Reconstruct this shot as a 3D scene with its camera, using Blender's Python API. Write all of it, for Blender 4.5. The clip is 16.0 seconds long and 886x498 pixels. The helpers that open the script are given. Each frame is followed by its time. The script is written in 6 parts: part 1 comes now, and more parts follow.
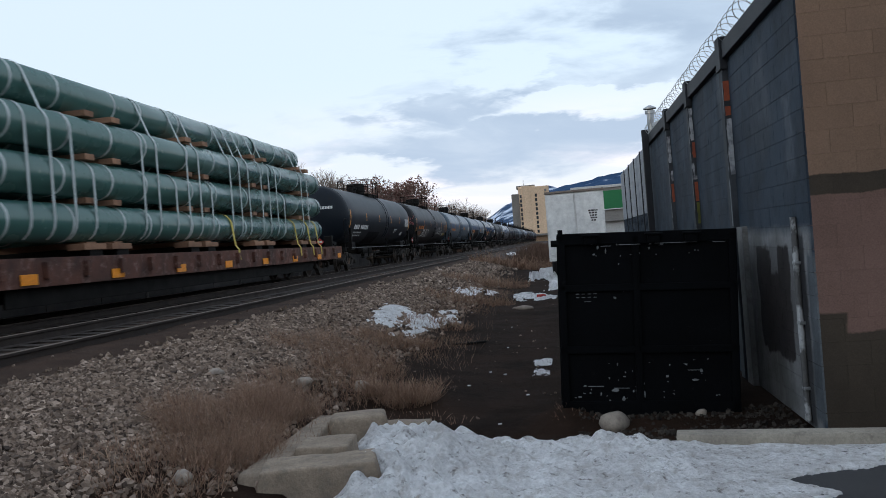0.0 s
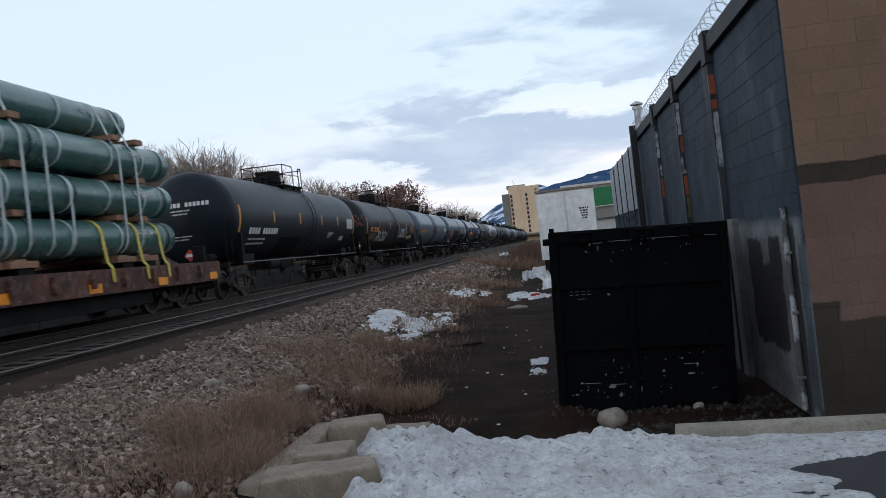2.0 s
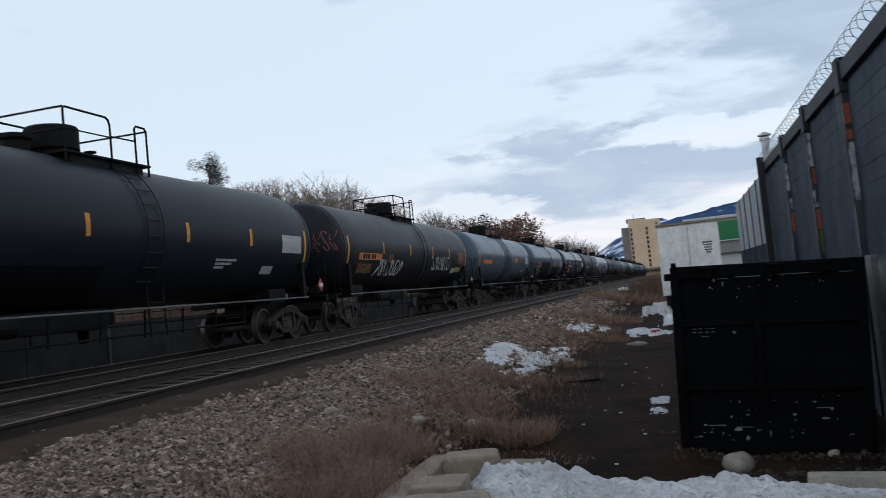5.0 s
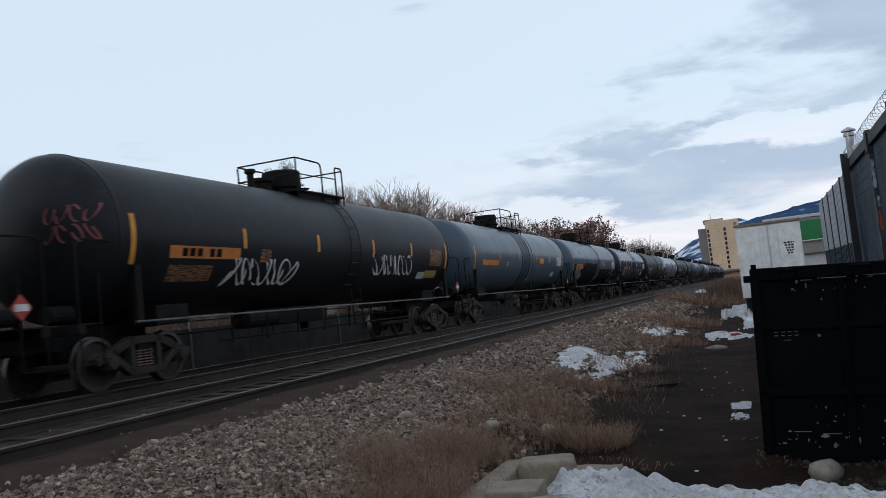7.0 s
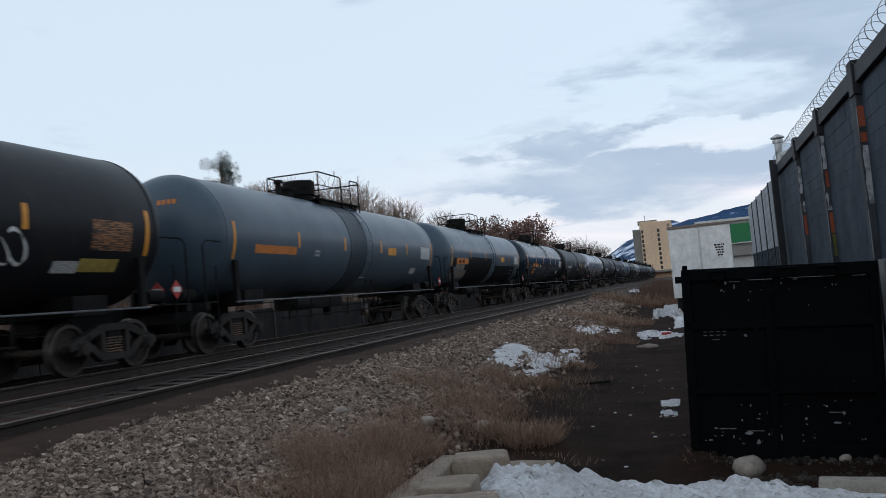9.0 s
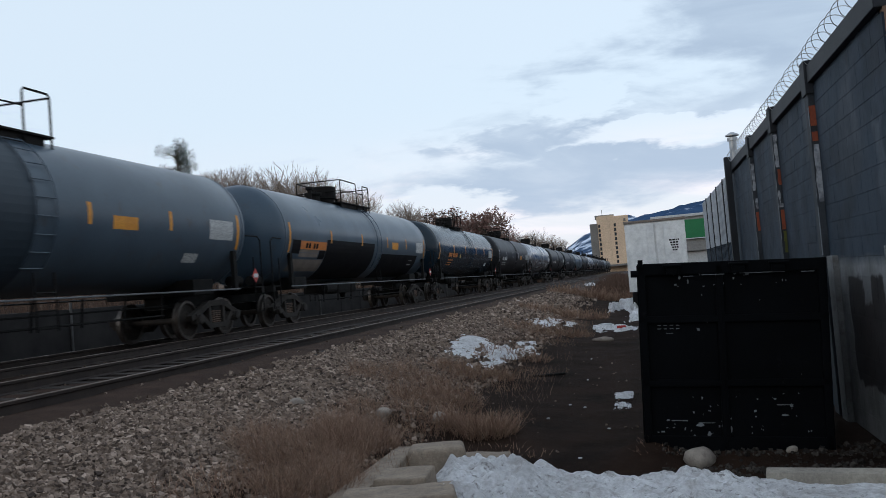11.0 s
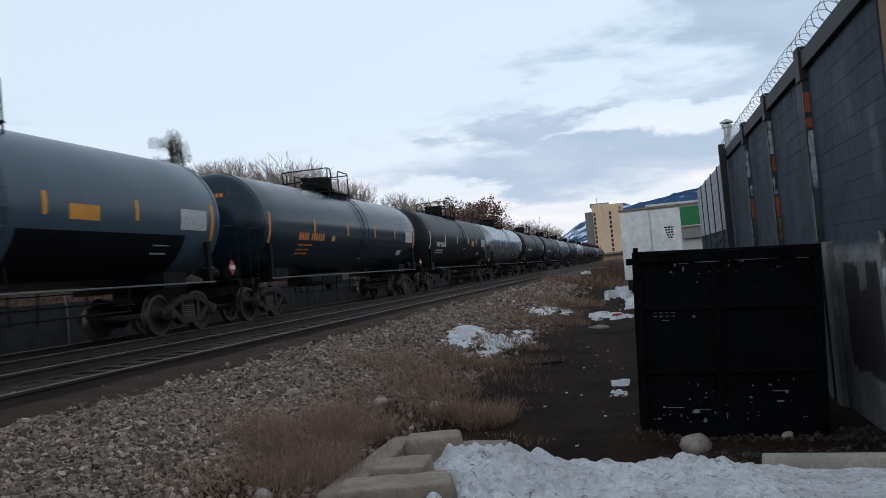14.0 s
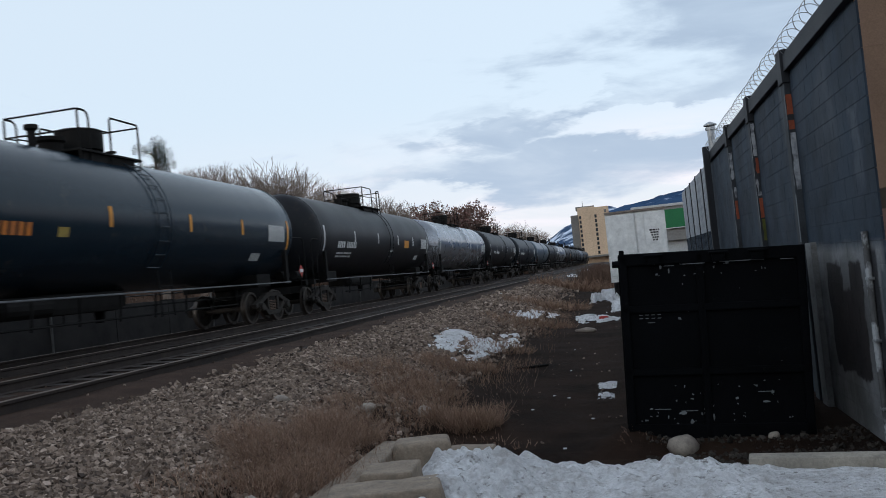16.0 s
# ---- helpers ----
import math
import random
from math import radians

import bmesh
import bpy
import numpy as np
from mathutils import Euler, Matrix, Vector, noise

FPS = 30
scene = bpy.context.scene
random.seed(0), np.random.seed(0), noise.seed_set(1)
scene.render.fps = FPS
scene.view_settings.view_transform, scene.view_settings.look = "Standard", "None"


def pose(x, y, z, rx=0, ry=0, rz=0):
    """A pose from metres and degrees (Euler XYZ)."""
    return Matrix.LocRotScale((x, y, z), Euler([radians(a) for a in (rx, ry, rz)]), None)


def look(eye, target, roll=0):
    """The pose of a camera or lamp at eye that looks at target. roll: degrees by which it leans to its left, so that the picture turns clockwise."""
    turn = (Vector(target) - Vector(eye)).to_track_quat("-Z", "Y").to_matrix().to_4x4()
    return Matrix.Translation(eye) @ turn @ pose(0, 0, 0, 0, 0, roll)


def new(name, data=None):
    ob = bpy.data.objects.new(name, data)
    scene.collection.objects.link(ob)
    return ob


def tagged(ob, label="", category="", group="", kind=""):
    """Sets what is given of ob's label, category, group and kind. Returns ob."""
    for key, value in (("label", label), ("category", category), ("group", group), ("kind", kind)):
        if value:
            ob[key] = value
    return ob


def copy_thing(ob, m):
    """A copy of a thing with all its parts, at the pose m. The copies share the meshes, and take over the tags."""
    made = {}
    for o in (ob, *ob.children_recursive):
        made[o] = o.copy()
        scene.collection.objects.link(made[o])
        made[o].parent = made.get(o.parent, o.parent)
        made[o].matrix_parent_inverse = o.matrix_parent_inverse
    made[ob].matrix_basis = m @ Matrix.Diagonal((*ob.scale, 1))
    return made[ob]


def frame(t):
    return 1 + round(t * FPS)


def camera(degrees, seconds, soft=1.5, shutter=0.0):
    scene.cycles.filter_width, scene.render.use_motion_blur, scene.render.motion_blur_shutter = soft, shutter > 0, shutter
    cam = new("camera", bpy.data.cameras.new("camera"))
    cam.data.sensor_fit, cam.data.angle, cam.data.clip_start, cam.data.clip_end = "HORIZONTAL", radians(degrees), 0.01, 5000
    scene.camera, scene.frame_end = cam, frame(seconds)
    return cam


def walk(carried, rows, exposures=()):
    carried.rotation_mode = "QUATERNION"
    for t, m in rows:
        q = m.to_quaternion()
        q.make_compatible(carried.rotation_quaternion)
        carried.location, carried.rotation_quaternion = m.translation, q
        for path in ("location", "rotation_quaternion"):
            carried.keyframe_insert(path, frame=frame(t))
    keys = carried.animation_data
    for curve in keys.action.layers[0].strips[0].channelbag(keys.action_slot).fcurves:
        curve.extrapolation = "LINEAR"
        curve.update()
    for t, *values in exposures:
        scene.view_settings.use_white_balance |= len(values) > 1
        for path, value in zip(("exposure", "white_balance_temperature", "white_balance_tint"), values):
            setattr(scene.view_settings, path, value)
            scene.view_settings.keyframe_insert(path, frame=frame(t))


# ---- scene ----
# Metres, z up. The eye stands at the origin, 1.9 m over the dirt; the railway runs along U, and N points to its left.
cam = camera(56.0, 16.0, soft=0.85, shutter=0.4)
PATH = [
    (0.0, pose(0, 0, 1.9, 89.85, 4.52, -0.01)),
    (0.5, pose(0, 0, 1.9, 90.13, 4.92, -0.04)),
    (1.0, pose(0, 0, 1.9, 90.09, 5.50, -0.17)),
    (1.5, pose(0, 0, 1.9, 89.98, 6.14, -0.36)),
    (2.0, pose(0, 0, 1.9, 89.97, 6.54, -0.54)),
    (2.5, pose(0, 0, 1.9, 89.84, 7.03, -0.87)),
    (3.0, pose(0, 0, 1.9, 90.02, 7.00, -0.61)),
    (3.5, pose(0, 0, 1.9, 90.72, 6.74, -0.32)),
    (4.0, pose(0, 0, 1.9, 91.31, 6.46, -0.08)),
    (4.5, pose(0, 0, 1.9, 92.00, 6.11, 1.08)),
    (5.0, pose(0, 0, 1.9, 93.10, 5.73, 7.51)),
    (5.2, pose(0, 0, 1.9, 93.18, 5.49, 8.23)),
    (7.3, pose(0, 0, 1.9, 94.08, 6.23, 12.73)),
    (7.5, pose(0, 0, 1.9, 94.19, 6.15, 12.57)),
    (8.0, pose(0, 0, 1.9, 93.87, 5.84, 11.41)),
    (8.5, pose(0, 0, 1.9, 93.49, 5.53, 9.57)),
    (9.0, pose(0, 0, 1.9, 93.21, 5.26, 8.22)),
    (9.5, pose(0, 0, 1.9, 92.91, 4.96, 7.16)),
    (12.0, pose(0, 0, 1.9, 92.27, 4.83, 4.94)),
    (12.5, pose(0, 0, 1.9, 92.20, 4.90, 4.87)),
    (13.0, pose(0, 0, 1.9, 92.04, 5.06, 4.92)),
    (13.5, pose(0, 0, 1.9, 91.81, 5.23, 4.94)),
    (14.0, pose(0, 0, 1.9, 91.66, 5.21, 5.04)),
    (14.5, pose(0, 0, 1.9, 91.47, 5.29, 4.99)),
    (15.0, pose(0, 0, 1.9, 91.29, 5.40, 4.88)),
    (15.5, pose(0, 0, 1.9, 91.59, 5.65, 4.69)),
    (16.0, pose(0, 0, 1.9, 91.87, 5.77, 4.12)),
]
EXPOSURES = [(0.0, 0.0), (4.2, -0.02), (5.0, -0.12), (7.3, -0.15), (9.5, -0.15), (12.0, -0.08), (16.0, -0.12)]
walk(cam, PATH, EXPOSURES)

# ---------------------------------------------------------------- light
world = bpy.data.worlds.new("dusk_sky")
scene.world = world
world.use_nodes = True
wn = world.node_tree
wn.nodes.clear()


def wnode(kind, **kw):
    n = wn.nodes.new(kind)
    for k, v in kw.items():
        n.inputs[k].default_value = v
    return n


def build_sky():
    """A pale dusk sky: a gradient over the thin real sky, with grey-blue sheets of cloud by azimuth and height."""
    out = wnode("ShaderNodeOutputWorld")
    bg = wnode("ShaderNodeBackground", Strength=SKY_STRENGTH)
    sky = wnode("ShaderNodeTexSky")
    sky.sky_type, sky.sun_disc = "NISHITA", False
    sky.sun_elevation, sky.sun_rotation = radians(9), radians(215)
    sky.dust_density, sky.ozone_density = 1.5, 2.0
    tex = wnode("ShaderNodeTexCoord")
    sep = wnode("ShaderNodeSeparateXYZ")
    wn.links.new(tex.outputs["Generated"], sep.inputs[0])

    def calc(op, x, y=0.0, clamp=False):
        n = wnode("ShaderNodeMath")
        n.operation, n.use_clamp = op, clamp
        for i, v in enumerate((x, y)):
            if isinstance(v, (int, float)):
                n.inputs[i].default_value = v
            else:
                wn.links.new(v, n.inputs[i])
        return n.outputs[0]

    def span(v, a, z, lo=0.0, hi=1.0):
        n = wnode("ShaderNodeMapRange")
        n.interpolation_type = "SMOOTHSTEP"
        for k, q in ((1, a), (2, z), (3, lo), (4, hi)):
            n.inputs[k].default_value = q
        wn.links.new(v, n.inputs[0])
        return n.outputs[0]

    def blend(fac, x, y):
        n = wnode("ShaderNodeMix")
        n.data_type = "RGBA"
        for i, v in ((0, fac), (6, x), (7, y)):
            if isinstance(v, float):
                n.inputs[i].default_value = v
            elif isinstance(v, tuple):
                n.inputs[i].default_value = (*v, 1)
            else:
                wn.links.new(v, n.inputs[i])
        return n.outputs[2]

    az = calc("MULTIPLY", calc("ARCTAN2", sep.outputs[0], sep.outputs[1]), 57.2958)
    el = calc("MULTIPLY", calc("ARCSINE", sep.outputs[2]), 57.2958)

    def stir(v, sx, sy, amount, o):
        com = wnode("ShaderNodeCombineXYZ")
        wn.links.new(calc("MULTIPLY", az, sx), com.inputs[0])
        wn.links.new(calc("ADD", calc("MULTIPLY", el, sy), o), com.inputs[1])
        n = wnode("ShaderNodeTexNoise", Scale=1.0, Detail=5.0, Roughness=0.6)
        wn.links.new(com.outputs[0], n.inputs["Vector"])
        return calc("ADD", v, calc("MULTIPLY", calc("SUBTRACT", n.outputs[0], 0.5), amount))

    az_s, el_s = stir(az, 0.11, 0.35, 16.0, 3.0), stir(el, 0.13, 0.40, 5.0, 9.0)

    def sheet(az0, el0, waz, wel, amount, tilt=0.0):
        da = calc("SUBTRACT", az_s, az0)
        de = calc("SUBTRACT", calc("SUBTRACT", el_s, el0), calc("MULTIPLY", da, tilt))
        d = calc("ADD", calc("POWER", calc("ABSOLUTE", calc("DIVIDE", da, waz)), 2.0), calc("POWER", calc("ABSOLUTE", calc("DIVIDE", de, wel)), 2.0))
        return calc("MULTIPLY", calc("SUBTRACT", 1.0, d, True), amount)

    def drift(scale, sx, sy, ox, oy, detail=7.0, rough=0.55, bend=0.6):
        com = wnode("ShaderNodeCombineXYZ")
        wn.links.new(calc("ADD", calc("MULTIPLY", calc("ADD", az, calc("MULTIPLY", el, 0.9)), sx), ox), com.inputs[0])
        wn.links.new(calc("ADD", calc("MULTIPLY", el, sy), oy), com.inputs[1])
        n = wnode("ShaderNodeTexNoise", Scale=scale, Detail=detail, Roughness=rough, Distortion=bend)
        wn.links.new(com.outputs[0], n.inputs["Vector"])
        return n.outputs[0]

    # clear part: paler to the horizon, deeper overhead
    dim = wnode("ShaderNodeMix")
    dim.data_type, dim.blend_type = "RGBA", "MULTIPLY"
    dim.inputs[0].default_value = 1.0
    wn.links.new(sky.outputs[0], dim.inputs[6])
    dim.inputs[7].default_value = (0.11, 0.11, 0.115, 1)
    grad = blend(span(el, 2.0, 13.0), (0.81, 0.84, 0.93), (0.71, 0.83, 0.95))
    grad = blend(span(el, 25.0, 70.0), grad, (0.52, 0.61, 0.76))
    clear = blend(0.80, dim.outputs[2], grad)
    # rosy white veils low down
    rosy = calc("MULTIPLY", span(drift(1.0, 0.055, 0.30, 3.0, 8.0), 0.44, 0.62), span(el, 11.0, 4.0))
    clear = blend(rosy, clear, (0.88, 0.84, 0.90))
    # grey sheets
    n = drift(1.0, 0.045, 0.17, 11.3, 2.0)
    for q in SHEETS:
        n = calc("ADD", n, sheet(*q))
    mask = span(n, 0.56, 0.74)
    soft = calc("MULTIPLY", mask, span(drift(1.0, 0.09, 0.32, 1.7, 5.1), 0.28, 0.62, 0.62, 1.0))
    cloud = blend(span(el, 3.0, 14.0), (0.42, 0.515, 0.65), (0.375, 0.475, 0.61))
    wn.links.new(blend(soft, clear, cloud), bg.inputs[0])
    wn.links.new(bg.outputs[0], out.inputs[0])


SKY_STRENGTH = 1.27
# azimuth, height, half widths (degrees), amount, tilt
SHEETS = [(22.0, 14.0, 21.0, 8.0, 0.36, 0.12), (4.0, 6.2, 15.0, 3.4, 0.28, -0.02), (1.0, 9.3, 7.0, 1.2, 0.16, 0.10), (10.0, 8.6, 9.0, 1.3, -0.30, -0.05), (-31.0, 12.3, 7.0, 2.2, 0.20, -0.05), (-14.0, 15.0, 17.0, 6.0, -0.12, 0.0), (-3.0, 5.3, 5.0, 0.9, -0.2, -0.1), (5.0, 11.0, 3.5, 1.5, -0.12, 0.3)]
build_sky()
sun = new("sun", bpy.data.lights.new("sun", "SUN"))
sun.data.energy, sun.data.angle, sun.data.color = 0.15, radians(25), (1.0, 0.9, 0.82)
sun.matrix_world = look((0, 0, 0), (0.57, 0.80, -0.25))

# ---------------------------------------------------------------- helpers of this scene
U = Vector((0.1386, 0.9903, 0))
N = Vector((-0.9903, 0.1386, 0))
HEAD = math.degrees(math.atan2(-U.x, U.y))   # turn about z that lays +y along the railway


def at(L, s, z=0.0):
    p = N * L + U * s
    return Vector((p.x, p.y, z))


def thing(name, label, category, m=None, group="", kind=""):
    ob = new(name)
    tagged(ob, label, category, group, kind)
    if m is not None:
        ob.matrix_basis = m
    return ob


def part(name, bm, mat, parent=None, label="", smooth=False):
    me = bpy.data.meshes.new(name)
    bm.to_mesh(me)
    bm.free()
    return part_mesh(name, me, mat, parent, label, smooth)


def part_mesh(name, me, mat, parent=None, label="", smooth=False):
    if not me.materials:
        for m in (mat if isinstance(mat, (list, tuple)) else [mat]):
            me.materials.append(m)
    if smooth:
        me.polygons.foreach_set("use_smooth", [True] * len(me.polygons))
    ob = new(name, me)
    if parent is not None:
        ob.parent = parent
    if label:
        tagged(ob, label)
    return ob


def raw(name, verts, faces, mat, parent=None, label="", smooth=False):
    me = bpy.data.meshes.new(name)
    me.from_pydata(verts, [], faces)
    me.update()
    return part_mesh(name, me, mat, parent, label, smooth)


def box(bm, x, y, z, sx, sy, sz, bevel=0.0, m=None, taper=1.0):
    """A box about the point, with bevelled edges."""
    v = [bm.verts.new((x + i * sx / 2 * (taper if k > 0 else 1), y + j * sy / 2 * (taper if k > 0 else 1), z + k * sz / 2))
         for i in (-1, 1) for j in (-1, 1) for k in (-1, 1)]
    f = [(0, 1, 3, 2), (4, 6, 7, 5), (0, 4, 5, 1), (2, 3, 7, 6), (0, 2, 6, 4), (1, 5, 7, 3)]
    fs = [bm.faces.new([v[i] for i in q]) for q in f]
    if m is not None:
        bmesh.ops.transform(bm, matrix=m, verts=v)
    if bevel > 0:
        es = list({e for q in fs for e in q.edges})
        bmesh.ops.bevel(bm, geom=es, offset=bevel, segments=2 if bevel > 0.008 else 1, affect="EDGES", profile=0.7)
    return bm


def boxed(*a, **k):
    return box(bmesh.new(), *a, **k)


def tube(bm, pts, r, seg=8, r2=None):
    """A tube through points."""
    rings = []
    pts = [Vector(p) for p in pts]
    for i, p in enumerate(pts):
        d = (pts[min(i + 1, len(pts) - 1)] - pts[max(i - 1, 0)]).normalized()
        a = d.orthogonal().normalized() if i == 0 else (a - d * a.dot(d)).normalized()
        b = d.cross(a)
        rr = r if r2 is None else r + (r2 - r) * i / (len(pts) - 1)
        rings.append([bm.verts.new(p + (a * math.cos(2 * math.pi * k / seg) + b * math.sin(2 * math.pi * k / seg)) * rr) for k in range(seg)])
    for q, w in zip(rings, rings[1:]):
        for k in range(seg):
            bm.faces.new((q[k], q[(k + 1) % seg], w[(k + 1) % seg], w[k]))
    bm.faces.new(rings[0][::-1])
    bm.faces.new(rings[-1])
    return bm


def tubed(pts, r, seg=8, r2=None):
    return tube(bmesh.new(), pts, r, seg, r2)


def lathe(bm, profile, seg=32, axis="y", origin=(0, 0, 0)):
    """A turned form: profile of (along, radius)."""
    o = Vector(origin)
    rings = []
    for a, r in profile:
        ring = []
        for k in range(seg):
            c, s = math.cos(2 * math.pi * k / seg) * r, math.sin(2 * math.pi * k / seg) * r
            ring.append(bm.verts.new(o + Vector({"x": (a, c, s), "y": (s, a, c), "z": (c, s, a)}[axis])))
        rings.append(ring)
    for q, w in zip(rings, rings[1:]):
        for k in range(seg):
            bm.faces.new((q[k], q[(k + 1) % seg], w[(k + 1) % seg], w[k]))
    bm.faces.new(rings[0][::-1])
    bm.faces.new(rings[-1])
    bmesh.ops.recalc_face_normals(bm, faces=bm.faces)
    return bm


def nz(x, y, z=0.0, s=1.0):
    return noise.noise((x * s, y * s, z * s))


# ---------------------------------------------------------------- materials
def material(name, col, col2=None, rough=0.8, metal=0.0, grain=40.0, patch=1.5, bump=0.3, bump_dist=0.01, dirt=None, dirt_amount=0.4, spec=0.4, spread=(0.35, 0.65), stretch=(1, 1, 1), random=0.0, world_space=False, speck=None, vary=0.12):
    """Two scales of variation: patches between col and col2, grain in value and relief; dirt spots on top."""
    m = bpy.data.materials.new(name)
    m.use_nodes = True
    nt = m.node_tree
    b = nt.nodes["Principled BSDF"]
    b.inputs["Roughness"].default_value, b.inputs["Metallic"].default_value = rough, metal
    b.inputs["Specular IOR Level"].default_value = spec
    col2 = col2 or tuple(c * 0.75 for c in col)
    tc = nt.nodes.new("ShaderNodeTexCoord")
    mp = nt.nodes.new("ShaderNodeMapping")
    mp.inputs["Scale"].default_value = stretch
    if world_space:
        ge = nt.nodes.new("ShaderNodeNewGeometry")
        nt.links.new(ge.outputs["Position"], mp.inputs[0])
    else:
        nt.links.new(tc.outputs["Object"], mp.inputs[0])

    def nse(scale, detail=5.0, rg=0.6):
        n = nt.nodes.new("ShaderNodeTexNoise")
        n.inputs["Scale"].default_value, n.inputs["Detail"].default_value, n.inputs["Roughness"].default_value = scale, detail, rg
        nt.links.new(mp.outputs[0], n.inputs["Vector"])
        return n.outputs[0]

    def ramp(src, a, z):
        r = nt.nodes.new("ShaderNodeMapRange")
        r.inputs[1].default_value, r.inputs[2].default_value = a, z
        nt.links.new(src, r.inputs[0])
        return r.outputs[0]

    def mix(fac, a, c, blend="MIX"):
        x = nt.nodes.new("ShaderNodeMix")
        x.data_type, x.blend_type = "RGBA", blend
        for i, v in ((0, fac), (6, a), (7, c)):
            if hasattr(v, "is_linked"):
                nt.links.new(v, x.inputs[i])
            else:
                x.inputs[i].default_value = v if i == 0 else (*v, 1)
        return x.outputs[2]

    big, fine = nse(patch), nse(grain, 4.0, 0.7)
    c = mix(ramp(big, *spread), col, col2)
    c = mix(0.35, c, mix(ramp(fine, 0.3, 0.7), (0.45, 0.45, 0.45), (1.5, 1.5, 1.5)), "MULTIPLY")
    if dirt:
        c = mix(ramp(nse(patch * 3.1, 8.0, 0.7), 0.62 - 0.25 * dirt_amount, 0.75), c, dirt)
    if speck:
        sc, scale, lo, hi = speck
        c = mix(ramp(nse(scale, 6.0, 0.65), lo, hi), c, sc)
    if random:
        oi = nt.nodes.new("ShaderNodeObjectInfo")
        c = mix(1.0, c, mix(oi.outputs["Random"], (1 - random,) * 3, (1 + random,) * 3), "MULTIPLY")
    nt.links.new(c, b.inputs["Base Color"])
    rr = nt.nodes.new("ShaderNodeMapRange")
    rr.inputs[3].default_value, rr.inputs[4].default_value = max(rough - vary, 0.03), min(rough + vary, 1.0)
    nt.links.new(big, rr.inputs[0])
    nt.links.new(rr.outputs[0], b.inputs["Roughness"])
    bp = nt.nodes.new("ShaderNodeBump")
    bp.inputs["Strength"].default_value, bp.inputs["Distance"].default_value = bump, bump_dist
    nt.links.new(fine, bp.inputs["Height"])
    nt.links.new(bp.outputs[0], b.inputs["Normal"])
    return m


M_dirt = material("packed_dirt", (0.034, 0.0195, 0.0132), (0.015, 0.009, 0.0066), 0.95, grain=60, patch=0.9, bump=0.8, bump_dist=0.03, dirt=(0.044, 0.0285, 0.021), dirt_amount=0.3, spec=0.06)
# Bed colour set dark to stand for shade in the gaps between stones.
M_ballast = material("shaded_ballast_bed", (0.036, 0.026, 0.021), (0.022, 0.017, 0.014), 0.95, grain=30, patch=2.0, bump=0.9, bump_dist=0.03)
M_rock = material("field_stone", (0.33, 0.28, 0.23), (0.24, 0.20, 0.17), 0.9, grain=30, patch=5, bump=0.5, dirt=(0.12, 0.09, 0.07))
M_asphalt = material("wet_asphalt", (0.05, 0.05, 0.052), (0.03, 0.03, 0.033), 0.6, grain=120, patch=1.0, bump=0.5, bump_dist=0.006)
M_snow = material("old_snow", (0.92, 0.915, 0.92), (0.70, 0.685, 0.68), 0.75, grain=22, patch=2.4, bump=1.0, bump_dist=0.09, dirt=(0.46, 0.42, 0.39), dirt_amount=0.5, speck=((0.24, 0.215, 0.20), 13.0, 0.565, 0.69))
M_concrete = material("weathered_concrete", (0.30, 0.235, 0.175), (0.195, 0.152, 0.115), 0.9, grain=45, patch=3.5, bump=0.8, dirt=(0.14, 0.12, 0.10), dirt_amount=0.4)
# Rust colour, darkened to carry the shade on the web under the head.
M_rail = material("shaded_rusty_rail", (0.036, 0.0235, 0.018), (0.024, 0.016, 0.013), 0.75, grain=60, patch=3, bump=0.3)
M_railtop = material("worn_rail_head", (0.165, 0.120, 0.097), (0.105, 0.075, 0.060), 0.65, 0.15, grain=80, patch=3, bump=0.1)
M_tie = material("old_tie", (0.050, 0.037, 0.030), (0.030, 0.023, 0.019), 0.95, grain=30, patch=4, bump=0.6, stretch=(1, 6, 1), random=0.25)
M_black = material("black_tank_paint", (0.0105, 0.0145, 0.0205), (0.0135, 0.0175, 0.0235), 0.42, vary=0.05, grain=50, patch=0.8, bump=0.05, dirt=(0.018, 0.018, 0.019), dirt_amount=0.10, spec=0.13)
M_under = material("grimy_steel", (0.013, 0.0115, 0.0105), (0.008, 0.0075, 0.007), 0.8, spec=0.15, grain=40, patch=3, bump=0.3)
M_truck = material("cast_truck", (0.038, 0.029, 0.023), (0.020, 0.017, 0.015), 0.85, grain=40, patch=5, bump=0.4)
M_wheel = material("wheel_steel", (0.12, 0.105, 0.095), (0.06, 0.048, 0.04), 0.45, 0.6, grain=30, patch=5, bump=0.2)
M_wheelface = material("wheel_plate", (0.045, 0.033, 0.026), (0.026, 0.021, 0.018), 0.8, grain=30, patch=6, bump=0.3)
M_yellow = material("yellow_reflector", (0.70, 0.30, 0.03), (0.56, 0.22, 0.03), 0.5, grain=40, patch=6, bump=0.05)
M_orange = material("orange_paint", (0.62, 0.20, 0.03), (0.5, 0.16, 0.04), 0.6, grain=50, patch=5, bump=0.05)
M_white = material("white_paint", (0.72, 0.72, 0.70), (0.55, 0.55, 0.54), 0.6, grain=50, patch=4, bump=0.05)
M_red = material("red_paint", (0.5, 0.05, 0.04), (0.38, 0.05, 0.04), 0.6, grain=50, patch=4, bump=0.05)

# ---------------------------------------------------------------- ground
RAIL = 1.09          # top of the train track's rails
L_TRAIN, L_NEAR = 11.09, 7.37
PROFILE = [(-3000, 0.0), (0.8, 0.0), (2.0, 0.10), (3.0, 0.30), (4.4, 0.66), (5.6, 0.84), (6.3, 0.905), (13.2, 0.92), (15, 0.84), (20, 0.95), (32, 3.4), (50, 6.8), (3000, 7.2)]


